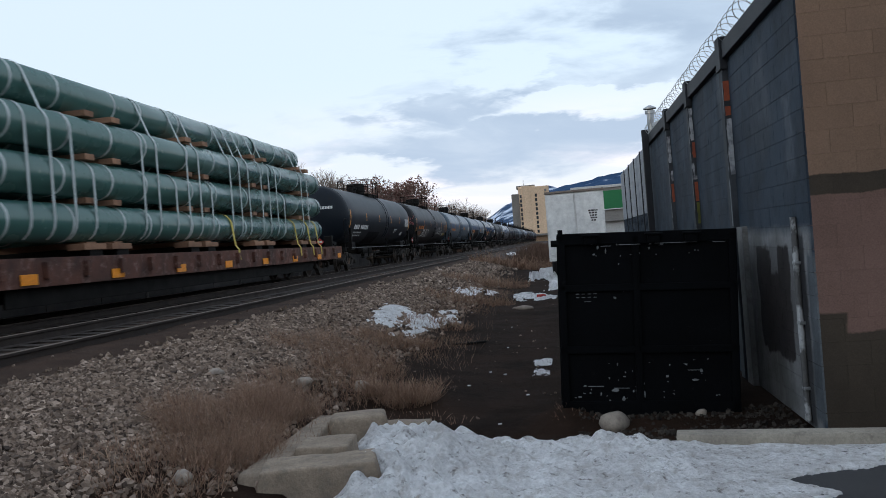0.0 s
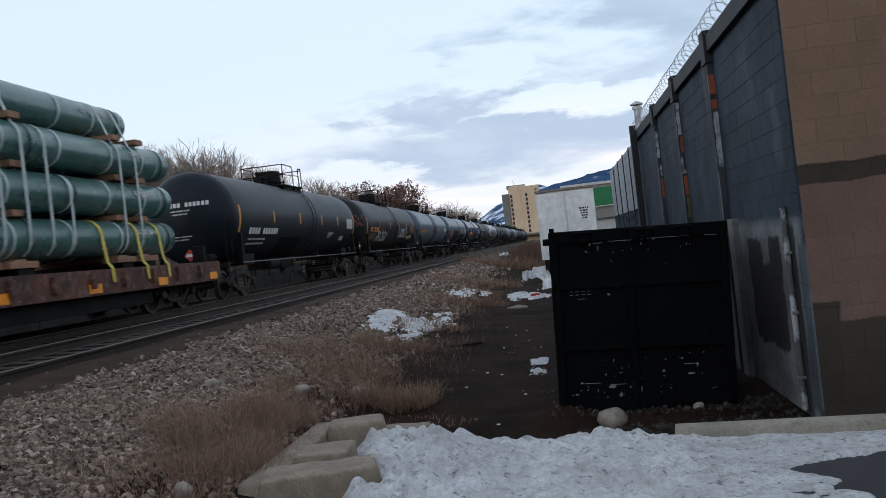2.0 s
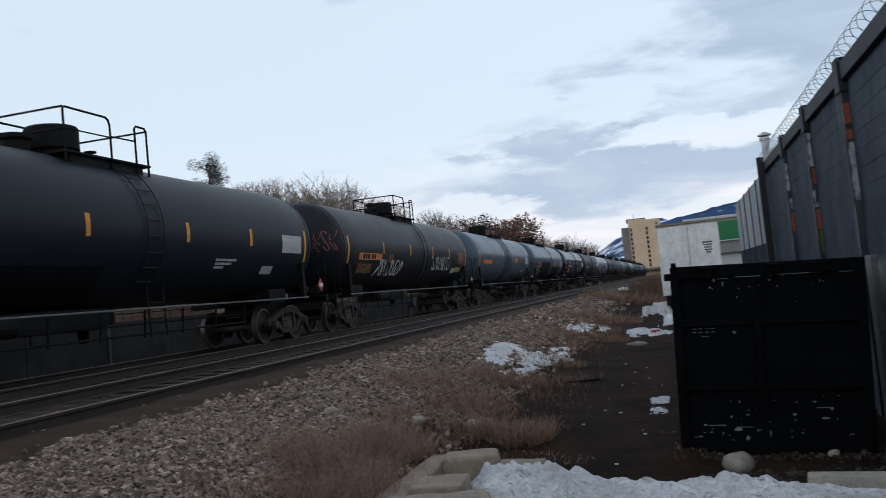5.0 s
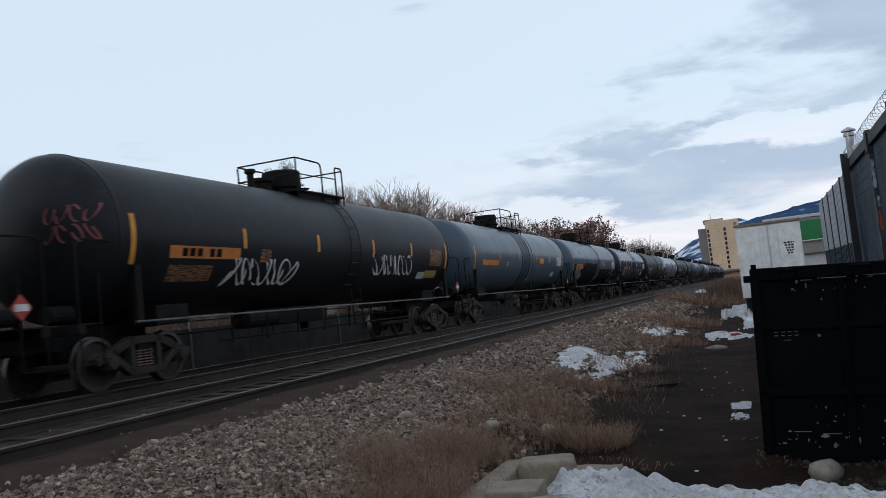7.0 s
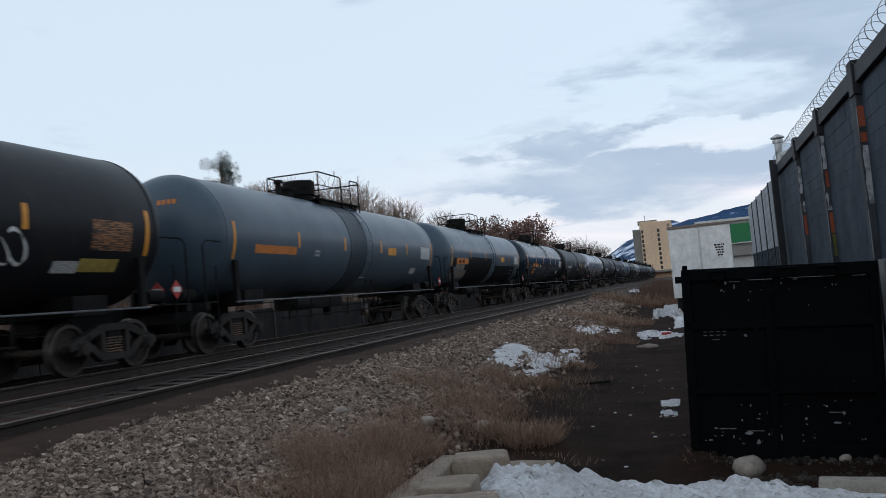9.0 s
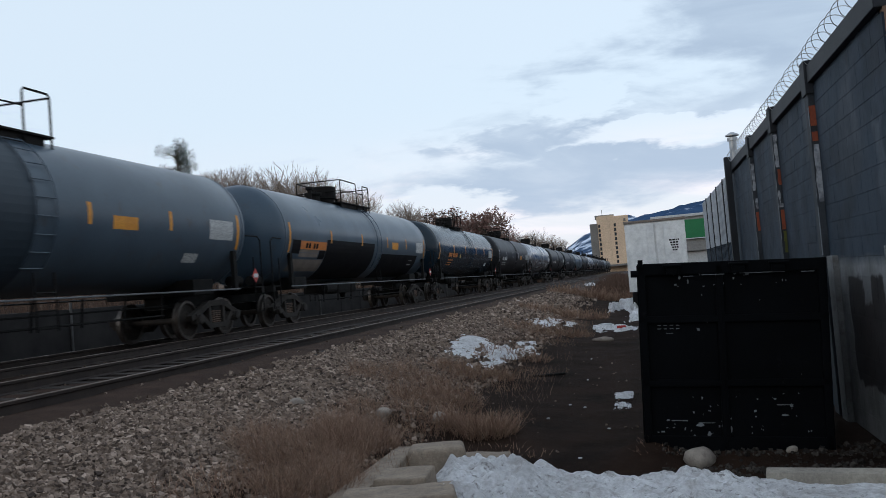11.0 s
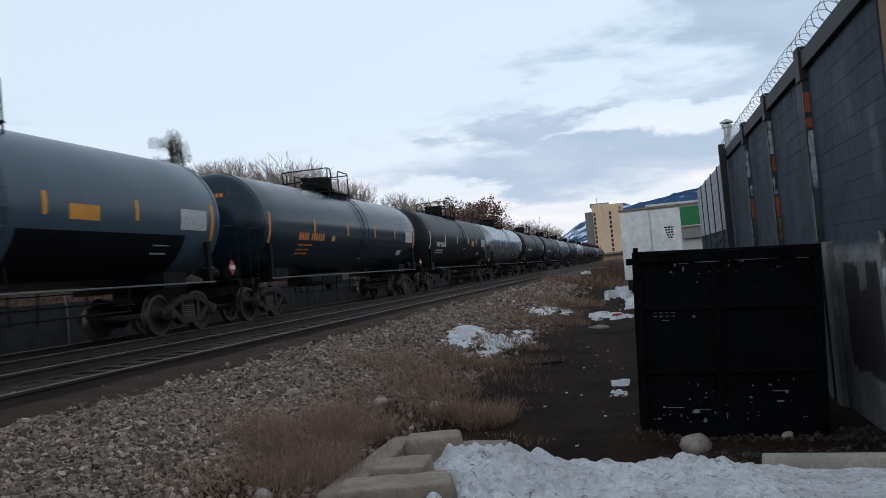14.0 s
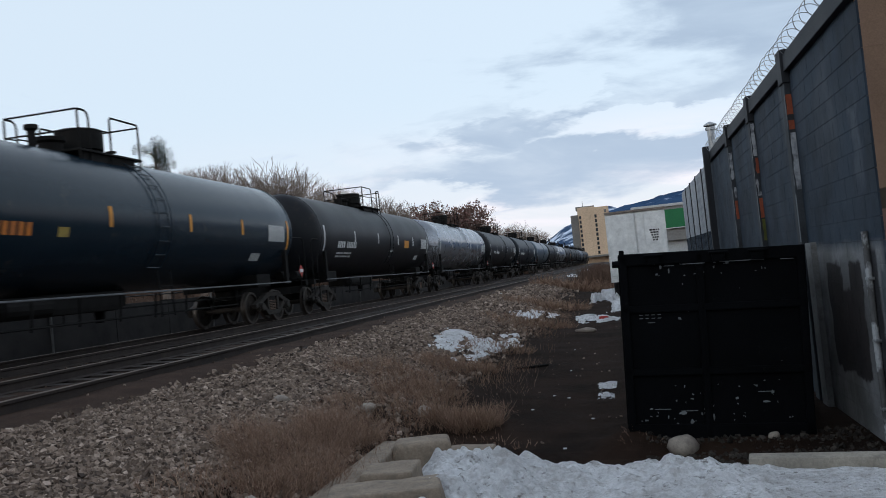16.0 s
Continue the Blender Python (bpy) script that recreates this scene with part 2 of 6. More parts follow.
def rise(L, s):
    """The ground's height at L metres left of the eye and s metres along the railway."""
    for (a, za), (b, zb) in zip(PROFILE, PROFILE[1:]):
        if L <= b:
            k = (L - a) / (b - a)
            z = za + (zb - za) * k
            if L > 20:                       # the far bank sinks away down the line
                z = 0.95 + (z - 0.95) * (1.0 - 0.75 * max(0.0, min(1.0, (s - 100) / 60)))
            return z
    return 2.5


def ground_z(L, s):
    z = rise(L, s)
    if -30 < L < 60 and -20 < s < 120:
        z += 0.05 * nz(L, s, 3.0, 0.45) + 0.025 * nz(L, s, 7.0, 1.7)
        if L < 4 and s > 9.4:
            z += 0.10 * max(0.0, nz(L, s, 1.0, 0.28))
        z += 0.13 * math.exp(-((L - 0.10) ** 2 + (s - 8.72) ** 2) / 0.09)      # soil heaped at the dumpster's corner
        if L < 2.2 and s < 8.45:      # levelled under the car park
            z = min(z, -0.03)
    return z


def spaced(lo, hi, fine_lo, fine_hi, step, grow=1.35):
    v = list(np.arange(fine_lo, fine_hi + 1e-6, step))
    d = step
    while v[-1] < hi:
        d *= grow
        v.append(v[-1] + d)
    d = step
    while v[0] > lo:
        d *= grow
        v.insert(0, v[0] - d)
    return v


M_oildirt = material("oily_track_dirt", (0.066, 0.041, 0.030), (0.042, 0.027, 0.0205), 0.95, grain=50, patch=2.0, bump=0.7, bump_dist=0.02, spec=0.1)


def build_ground():
    ls, ss = spaced(-2600, 2600, -4.0, 15.0, 0.2), spaced(-2600, 3600, 3.0, 40.0, 0.25)
    verts = [at(L, s, ground_z(L, s)) for s in ss for L in ls]
    n = len(ls)
    faces = [(j * n + i + 1, j * n + i, (j + 1) * n + i, (j + 1) * n + i + 1) for j in range(len(ss) - 1) for i in range(n - 1)]
    g = raw("ground", verts, faces, [M_dirt, M_ballast, M_oildirt], smooth=True)
    idx = []
    for j in range(len(ss) - 1):
        for i in range(n - 1):
            L, s = ls[i], ss[j]
            edge = 3.4 + 0.5 * nz(L, s, 5, 0.5) + 0.3 * nz(L, s, 9, 2.0)
            idx.append(2 if 5.5 + 0.2 * nz(L, s, 2, 2.0) < L < 12.9 else 1 if edge < L < 14 else 0)
    g.data.polygons.foreach_set("material_index", idx)
    tagged(g, "packed brown dirt rising to a gravel railway bank", "ground", kind="structure")


build_ground()


def blob(r, seed, squash=(1, 1, 1), sub=2, amount=0.25):
    bm = bmesh.new()
    bmesh.ops.create_icosphere(bm, subdivisions=sub, radius=r)
    for v in bm.verts:
        k = 1 + amount * nz(v.co.x / r + seed * 7.3, v.co.y / r, v.co.z / r, 1.3)
        v.co = Vector((v.co.x * squash[0], v.co.y * squash[1], v.co.z * squash[2])) * k
    return bm


def build_gravel():
    """Loose crushed stone over the bank, thickest near by."""
    rng = np.random.default_rng(4)
    cube = np.array([(i, j, k) for i in (-1, 1) for j in (-1, 1) for k in (-1, 1)], float)
    quads = [(0, 1, 3, 2), (4, 6, 7, 5), (0, 4, 5, 1), (2, 3, 7, 6), (0, 2, 6, 4), (1, 5, 7, 3)]
    verts, faces = [], []

    def stone(L, s, size, lift=0.3):
        c = at(L, s, ground_z(L, s) + size * lift)
        a = rng.normal(size=(3, 3))
        q, _ = np.linalg.qr(a)
        pts = cube * rng.uniform(0.3, 1.0, (8, 3)) * size * rng.uniform(0.7, 1.25, 3)
        b = len(verts)
        verts.extend((pts @ q + np.array(c)).tolist())
        faces.extend([tuple(b + i for i in f) for f in quads])

    for s0, s1, count, lo, hi in ((3.5, 9, 36000, 0.015, 0.036), (9, 15, 24000, 0.020, 0.046), (15, 26, 19000, 0.028, 0.056), (26, 60, 10000, 0.045, 0.085)):
        for _ in range(count):
            L, s = rng.uniform(2.4, 5.85), rng.uniform(s0, s1)
            if L > 5.55 + 0.25 * nz(L, s, 6, 1.3) and rng.random() < 0.97:
                continue
            edge = 3.5 + 0.5 * nz(L, s, 5, 0.5) + 0.3 * nz(L, s, 9, 2.0)
            if L < edge and rng.random() > 0.12 * (L - 2.0):
                continue
            stone(L, s, rng.uniform(lo, hi))
    for _ in range(260):                   # between and beside the rails
        L, s = rng.choice([rng.uniform(8.3, 10.2), rng.uniform(6.6, 8.1), rng.uniform(5.6, 6.6)]), rng.uniform(6, 40)
        stone(L, s, rng.uniform(0.015, 0.03), 0.1)
    for _ in range(220):                    # strays on the dirt
        stone(rng.uniform(-1.2, 3.5), rng.uniform(8.8, 26), 0.006 + 0.018 * rng.random() ** 2, 0.2)
    g = raw("gravel", verts, faces, M_gravel)
    tagged(g, "grey crushed stone ballast along the track", "gravel", kind="stuff")
    verts, faces = [], []
    for _ in range(1500):
        p = W0 + WU * rng.uniform(0.05, 1.4) + WN * rng.uniform(0.02, 2.1)
        b = len(verts)
        size = 0.006 + 0.028 * rng.random() ** 3
        pts = cube * rng.uniform(0.35, 1.0, (8, 3)) * size * rng.uniform(0.6, 1.2, 3)
        q, _ = np.linalg.qr(rng.normal(size=(3, 3)))
        verts.extend((pts @ q + np.array((p.x, p.y, ground_z(p.dot(N), p.dot(U)) + 0.2 * size))).tolist())
        faces.extend([tuple(b + i for i in f) for f in quads])
    tagged(raw("rubble", verts, faces, M_rubble), "dark soil crumbs and rubble at the wall's foot", "rubble", kind="stuff")


def island_material(name, cols, rough=0.9):
    """One colour for each loose piece, between the given ones, with fine grain."""
    m = bpy.data.materials.new(name)
    m.use_nodes = True
    nt = m.node_tree
    b = nt.nodes["Principled BSDF"]
    b.inputs["Roughness"].default_value, b.inputs["Specular IOR Level"].default_value = rough, 0.25
    g = nt.nodes.new("ShaderNodeNewGeometry")
    r = nt.nodes.new("ShaderNodeValToRGB")
    e = r.color_ramp.elements
    e[0].color, e[1].color = (*cols[0], 1), (*cols[-1], 1)
    for i, c in enumerate(cols[1:-1]):
        x = e.new((i + 1) / (len(cols) - 1))
        x.color = (*c, 1)
    nt.links.new(g.outputs["Random Per Island"], r.inputs[0])
    n = nt.nodes.new("ShaderNodeTexNoise")
    n.inputs["Scale"].default_value, n.inputs["Detail"].default_value = 45, 4
    t = nt.nodes.new("ShaderNodeTexCoord")
    nt.links.new(t.outputs["Object"], n.inputs["Vector"])
    x = nt.nodes.new("ShaderNodeMix")
    x.data_type, x.blend_type = "RGBA", "OVERLAY"
    x.inputs[0].default_value = 0.5
    nt.links.new(r.outputs[0], x.inputs[6])
    nt.links.new(n.outputs[0], x.inputs[7])
    nt.links.new(x.outputs[2], b.inputs["Base Color"])
    return m


M_gravel = island_material("crushed_stone", [(0.038, 0.026, 0.020), (0.162, 0.118, 0.091), (0.286, 0.212, 0.164), (0.084, 0.057, 0.042), (0.48, 0.37, 0.295)])
M_rubble = island_material("dark_rubble", [(0.014, 0.011, 0.009), (0.032, 0.026, 0.021), (0.07, 0.058, 0.048), (0.02, 0.016, 0.013)])
M_straw = island_material("dry_stalks", [(0.17, 0.098, 0.068), (0.26, 0.155, 0.108), (0.33, 0.215, 0.15), (0.20, 0.118, 0.084), (0.44, 0.31, 0.215)])
M_scrub = island_material("winter_scrub", [(0.075, 0.045, 0.033), (0.12, 0.07, 0.05), (0.15, 0.095, 0.065), (0.09, 0.055, 0.04)])


# ---------------------------------------------------------------- railway
def rail_profile():
    # half section: foot, web, head
    return [(-0.07, 0.0), (0.07, 0.0), (0.07, 0.012), (0.012, 0.03), (0.010, 0.125), (0.034, 0.135), (0.036, 0.168), (0.028, 0.175), (-0.028, 0.175), (-0.036, 0.168), (-0.034, 0.135), (-0.010, 0.125), (-0.012, 0.03), (-0.07, 0.012)]


def build_track(name, label, l_mid, z_left, z_right):
    root = thing(name, label, "railway track", kind="structure")
    p = rail_profile()
    for off, zt in ((0.7525, z_left), (-0.7525, z_right)):
        verts, faces = [], []
        for s in (-40, 700):
            for a, z in p:
                verts.append(at(l_mid + off + a, s, zt - 0.175 + z))
        k = len(p)
        for i in range(k):
            faces.append((i, (i + 1) % k, k + (i + 1) % k, k + i))
        r = raw("rail", verts, faces, [M_rail, M_railtop], root)
        # lighter head faces; web and foot keep the rust with painted shade
        for i in (6, 7, 8):
            r.data.polygons[i].material_index = 1
    tie = bmesh.new()
    box(tie, 0, 0, 0, 2.6, 0.22, 0.16, 0.012)
    me = bpy.data.meshes.new("tie")
    tie.to_mesh(me)
    tie.free()
    tilt = math.degrees(math.atan2(z_left - z_right, 1.505))
    rest_v, rest_f = [], []
    s, i = 0.0, 0
    base = [v.co.copy() for v in me.vertices]
    polys = [tuple(q.vertices) for q in me.polygons]
    while s < 320:
        z = (z_left + z_right) / 2 - 0.175 - 0.07
        j = 0.06 * nz(s, l_mid, 2, 3.1)
        pos = at(l_mid + j, s, z)
        m = pose(*pos, 0, 0, HEAD + 1.5 * nz(s, 1, 4, 2.0)) @ pose(0, 0, 0, 0, tilt, 0)
        if i < 120:
            o = part_mesh("tie", me, M_tie, root)
            o.matrix_basis = m
        else:
            b = len(rest_v)
            rest_v += [m @ v for v in base]
            rest_f += [tuple(b + q for q in f) for f in polys]
        s += 0.52
        i += 1
    tagged(raw("far_ties", rest_v, rest_f, M_tie, root), kind="stuff")


build_track("railway_track", "straight rusty railway track on dark wooden ties", L_TRAIN, 1.11, 1.09)
build_track("railway_track", "unused rusty railway track beside the train", L_NEAR, 1.10, 1.04)


# ---------------------------------------------------------------- block building with the painted yard wall
BW = 0.15                                   # the wall's drift in x per metre of y
WU = Vector((BW, 1, 0)).normalized()
WN = Vector((-WU.y, WU.x, 0))               # out of the wall, towards the railway
W0 = Vector((3.187, 7.19, 0))                # the corner
WHEAD = math.degrees(math.atan2(-WU.x, WU.y))
W_TOP = 3.92
BH, BLEN = 0.2035, 0.406


def wall_at(d, out, z):
    p = W0 + WU * d + WN * out
    return Vector((p.x, p.y, z))


def painted_wall(name, origin, along, coats, rough=0.75, grain=60.0):
    """Block paint in ragged coats. A coat: colour, second colour, then limits (from, to) along the wall and in height, the edge's raggedness and its softness."""
    m = bpy.data.materials.new(name)
    m.use_nodes = True
    nt = m.node_tree
    b = nt.nodes["Principled BSDF"]
    b.inputs["Specular IOR Level"].default_value = 0.3
    ge = nt.nodes.new("ShaderNodeNewGeometry")

    def calc(op, x, y=0.0, clamp=False):
        n = nt.nodes.new("ShaderNodeMath")
        n.operation, n.use_clamp = op, clamp
        for i, v in enumerate((x, y)):
            if isinstance(v, (int, float)):
                n.inputs[i].default_value = v
            else:
                nt.links.new(v, n.inputs[i])
        return n.outputs[0]

    def nse(scale, detail, shift, rg=0.6, stretch=1.0):
        mp = nt.nodes.new("ShaderNodeMapping")
        mp.inputs["Location"].default_value, mp.inputs["Scale"].default_value = (shift, shift * 0.7, 0), (1, 1, stretch)
        nt.links.new(ge.outputs["Position"], mp.inputs[0])
        n = nt.nodes.new("ShaderNodeTexNoise")
        n.inputs["Scale"].default_value, n.inputs["Detail"].default_value, n.inputs["Roughness"].default_value = scale, detail, rg
        nt.links.new(mp.outputs[0], n.inputs["Vector"])
        return n.outputs[0]

    def ramp(v, a, z):
        n = nt.nodes.new("ShaderNodeMapRange")
        n.inputs[1].default_value, n.inputs[2].default_value = a, z
        nt.links.new(v, n.inputs[0])
        return n.outputs[0]

    def mix(fac, x, y, kind="MIX"):
        n = nt.nodes.new("ShaderNodeMix")
        n.data_type, n.blend_type = "RGBA", kind
        for i, v in ((0, fac), (6, x), (7, y)):
            if isinstance(v, float):
                n.inputs[i].default_value = v
            elif isinstance(v, tuple):
                n.inputs[i].default_value = (*v, 1)
            else:
                nt.links.new(v, n.inputs[i])
        return n.outputs[2]

    dot = nt.nodes.new("ShaderNodeVectorMath")
    dot.operation = "DOT_PRODUCT"
    dot.inputs[1].default_value = along
    nt.links.new(ge.outputs["Position"], dot.inputs[0])
    d = calc("SUBTRACT", dot.outputs["Value"], origin.dot(along))
    sep = nt.nodes.new("ShaderNodeSeparateXYZ")
    nt.links.new(ge.outputs["Position"], sep.inputs[0])
    z = sep.outputs[2]
    col = None
    for i, (c1, c2, d0, d1, z0, z1, ragged, soft) in enumerate(coats):
        tone = mix(ramp(nse(1.7, 7.0, 3.0 * i, 0.64, 0.75), 0.41, 0.60), c1, c2)
        if col is None:
            col = tone
            continue
        wob = calc("MULTIPLY", calc("SUBTRACT", nse(3.2, 5.0, 5.0 + 7.0 * i), 0.5), ragged * 2.6)
        du, zu = calc("ADD", d, wob), calc("ADD", z, calc("MULTIPLY", calc("SUBTRACT", nse(2.4, 5.0, 9.0 + 7.0 * i), 0.5), ragged * 2.6))
        inside = None
        for v, lo, hi in ((du, d0, d1), (zu, z0, z1)):
            for q in (ramp(v, lo - soft, lo + soft), calc("SUBTRACT", 1.0, ramp(v, hi - soft, hi + soft))):
                inside = q if inside is None else calc("MULTIPLY", inside, q)
        col = mix(inside, col, tone)
    fine = nse(grain, 4.0, 0.0, 0.7)
    col = mix(0.35, col, mix(ramp(fine, 0.3, 0.7), (0.5, 0.5, 0.5), (1.45, 1.45, 1.45)), "MULTIPLY")
    oi = nt.nodes.new("ShaderNodeObjectInfo")
    col = mix(1.0, col, mix(oi.outputs["Random"], (0.95, 0.95, 0.95), (1.05, 1.05, 1.05)), "MULTIPLY")
    nt.links.new(col, b.inputs["Base Color"])
    nt.links.new(calc("ADD", calc("MULTIPLY", nse(1.6, 6.0, 1.0), 0.3), rough - 0.15), b.inputs["Roughness"])
    bp = nt.nodes.new("ShaderNodeBump")
    bp.inputs["Strength"].default_value, bp.inputs["Distance"].default_value = 0.3, 0.01
    nt.links.new(fine, bp.inputs["Height"])
    nt.links.new(bp.outputs[0], b.inputs["Normal"])
    return m


NAVY, SLATE = (0.013, 0.022, 0.035), (0.029, 0.046, 0.068)
PALE, SOOT = (0.225, 0.230, 0.235), (0.125, 0.126, 0.126)
M_wallpaint = painted_wall("dark_wall_paint", W0, WU, [
    (NAVY, SLATE, 0, 0, 0, 0, 0, 0),
    ((0.085, 0.105, 0.13), (0.035, 0.048, 0.066), 0.30, 0.62, 2.25, 3.1, 0.16, 0.05),
    ((0.05, 0.064, 0.084), (0.025, 0.036, 0.05), 1.2, 1.9, 2.6, 3.6, 0.25, 0.10),
    ((0.075, 0.09, 0.11), (0.04, 0.05, 0.064), 3.3, 3.75, 3.1, 3.9, 0.15, 0.05),
    (PALE, SOOT, 0.05, 3.0, -1.0, 1.80, 0.05, 0.06),
    ((0.016, 0.014, 0.015), (0.032, 0.027, 0.027), 0.80, 2.15, 0.52, 1.62, 0.12, 0.02),
    ((0.17, 0.175, 0.18), (0.10, 0.10, 0.10), 1.25, 1.55, 1.35, 1.66, 0.10, 0.02),
    ((0.022, 0.022, 0.025), (0.045, 0.046, 0.05), 0.26, 0.52, 0.0, 1.75, 0.07, 0.03),
    ((0.11, 0.125, 0.14), (0.06, 0.07, 0.08), -0.1, 0.22, 0.1, 1.55, 0.08, 0.03)])
ES = Vector((WU.y, -WU.x, 0))
BROWN, BROWN2 = (0.225, 0.140, 0.093), (0.200, 0.126, 0.085)
OLIVE, OLIVE2 = (0.054, 0.041, 0.029), (0.042, 0.032, 0.023)
M_brown = painted_wall("brown_wall_paint", W0, ES, [
    (BROWN, BROWN2, 0, 0, 0, 0, 0, 0),
    ((0.185, 0.110, 0.088), (0.160, 0.096, 0.076), -1.0, 9.0, -1.0, 2.16, 0.05, 0.01),
    (OLIVE, OLIVE2, -1.0, 9.0, 2.09, 2.26, 0.035, 0.006),
    (OLIVE, OLIVE2, -1.0, 0.23, -1.0, 1.06, 0.03, 0.01),
    (OLIVE, OLIVE2, 0.2, 9.0, -1.0, 0.89, 0.05, 0.01)], 0.85, 70.0)
M_grey = material("grey_wall_paint", (0.21, 0.215, 0.215), (0.13, 0.13, 0.127), 0.85, grain=50, patch=1.6, bump=0.3, dirt=(0.07, 0.06, 0.055), world_space=True)
M_coping = material("black_coping", (0.0085, 0.010, 0.014), (0.016, 0.019, 0.025), 0.65, grain=40, patch=2, bump=0.15)
M_galv = material("galvanised", (0.45, 0.46, 0.47), (0.33, 0.34, 0.35), 0.4, 0.85, grain=40, patch=5, bump=0.1)
M_panel = material("pale_panel", (0.42, 0.44, 0.47), (0.30, 0.32, 0.35), 0.6, grain=30, patch=1.2, bump=0.15, stretch=(1, 1, 0.2))


build_gravel()


def block_mesh(name, length=BLEN, joint=0.003):
    bm = boxed(0, 0, 0, 0.02, length - joint, BH - joint, 0.6 * joint)
    me = bpy.data.meshes.new(name)
    bm.to_mesh(me)
    bm.free()
    return me


def build_yard_wall():
    w = thing("wall_west", "dark painted concrete block wall with pilasters and razor wire", "wall", kind="structure")
    length = 13.0
    # core set back behind the block faces
    bm = boxed(0.096, length / 2 + 0.06, W_TOP / 2, 0.20, length - 0.1, W_TOP, 0)
    core = part("core", bm, M_wallpaint, w)
    core.matrix_basis = pose(*W0, 0, 0, WHEAD)
    whole, half = block_mesh("block"), block_mesh("half_block", BLEN / 2)
    far_v, far_f = [], []
    base, polys = [v.co.copy() for v in whole.vertices], [tuple(q.vertices) for q in whole.polygons]
    for c in range(int(W_TOP / BH)):
        z = (c + 0.5) * BH
        d, first = 0.0, True
        while d < length - 0.1:
            is_half = first and c % 2
            ln = BLEN / 2 if is_half else BLEN
            pos = wall_at(d + ln / 2, 0.002 * nz(d, c, 3, 5.0), z)
            m = pose(*pos, 0, 0, WHEAD)
            if d < 2.6:
                o = new("block", half if is_half else whole)
                o.parent, o.matrix_basis = w, m
                if not o.data.materials:
                    o.data.materials.append(M_wallpaint)
            else:
                b = len(far_v)
                far_v += [m @ v for v in base]
                far_f += [tuple(b + q for q in f) for f in polys]
            d += ln
            first = False
    tagged(raw("far_blocks", far_v, far_f, M_wallpaint, w), kind="stuff")
    # coping band and pilasters
    bm = boxed(0.08, length / 2, W_TOP + 0.09, 0.30, length, 0.20, 0.01)
    part("coping", bm, M_coping, w).matrix_basis = pose(*W0, 0, 0, WHEAD)
    for d, bits in ((3.08, POST_A), (6.0, POST_B), (8.85, POST_C)):
        bm = boxed(-0.03, d, (W_TOP + 0.05) / 2, 0.10, 0.22, W_TOP + 0.05, 0.008)
        pil = part("pilaster", bm, M_pilaster, w, "dark pilaster with faded graffiti and flaking paint")
        pil.matrix_basis = pose(*W0, 0, 0, WHEAD)
        bm = boxed(-0.03, d, W_TOP + 0.06, 0.14, 0.28, 0.40, 0.012)
        part("cap", bm, M_coping, pil).matrix_basis = Matrix.Identity(4)
        for z0, z1, x0, x1, mat in bits:     # sprayed patches on the face towards the car park
            bm = bmesh.new()
            n = max(3, int((z1 - z0) / 0.06))
            rows = []
            for i in range(n + 1):
                z = z0 + (z1 - z0) * i / n
                e0, e1 = 0.022 * nz(z, d, 1, 9.0), 0.022 * nz(z, d, 5, 9.0)
                rows.append([bm.verts.new((min(0.018, max(-0.079, q)), y, z)) for q in (x0 + e0, x1 + e1) for y in (d - 0.1135, d - 0.109)])
            for p, q in zip(rows, rows[1:]):
                for i, j in ((0, 2), (2, 3), (3, 1), (1, 0)):
                    bm.faces.new((p[i], p[j], q[j], q[i]))
            bm.faces.new([rows[0][i] for i in (0, 1, 3, 2)])
            bm.faces.new([rows[-1][i] for i in (0, 2, 3, 1)])
            bmesh.ops.recalc_face_normals(bm, faces=bm.faces)
            part("graffiti_patch", bm, mat, pil)
        part("pale_edge", boxed(-0.083, d - 0.09, 2.75, 0.006, 0.032, 1.75, 0.002), M_flake, pil, "strip of flaking pale paint")
    bm = boxed(-0.03, 2.70, 0.85, 0.09, 0.30, 2.02, 0.01)
    part("lower_pilaster", bm, M_grey, w, "short grey pilaster beside the dumpster").matrix_basis = pose(*W0, 0, 0, WHEAD)
    # razor wire coil
    bm = bmesh.new()
    pts = []
    for i in range(0, 1300):
        a = i * 0.19
        d = 0.1 + i * 0.0096
        r = 0.135 + 0.03 * nz(i * 0.05, 1)
        pts.append((0.0 + r * math.cos(a), d, W_TOP + 0.30 + r * math.sin(a)))
    tube(bm, pts, 0.0045, 4)
    part("razor_wire", bm, M_galv, w, "coiled galvanised razor wire").matrix_basis = pose(*W0, 0, 0, WHEAD)


M_pilaster = material("pilaster_paint", (0.018, 0.022, 0.028), (0.05, 0.058, 0.068), 0.75, grain=50, patch=2.6, bump=0.25, world_space=True)
M_flake = material("flaking_pale_paint", (0.20, 0.215, 0.235), (0.035, 0.042, 0.05), 0.8, grain=50, patch=3.5, bump=0.3, spread=(0.45, 0.56), world_space=True)
M_sprayred = material("sprayed_orange_red", (0.36, 0.085, 0.035), (0.24, 0.06, 0.03), 0.75, grain=50, patch=5, bump=0.15, world_space=True)
M_spraywhite = material("sprayed_white", (0.42, 0.44, 0.47), (0.16, 0.17, 0.19), 0.75, grain=50, patch=7, bump=0.15, spread=(0.44, 0.58), world_space=True)
M_sprayolive = material("sprayed_olive", (0.12, 0.13, 0.02), (0.07, 0.075, 0.02), 0.75, grain=50, patch=6, bump=0.15, world_space=True)
POST_A = [(3.40, 3.64, -0.075, 0.015, M_sprayred), (3.22, 3.33, -0.075, 0.015, M_sprayred), (2.50, 3.18, -0.07, 0.01, M_spraywhite)]
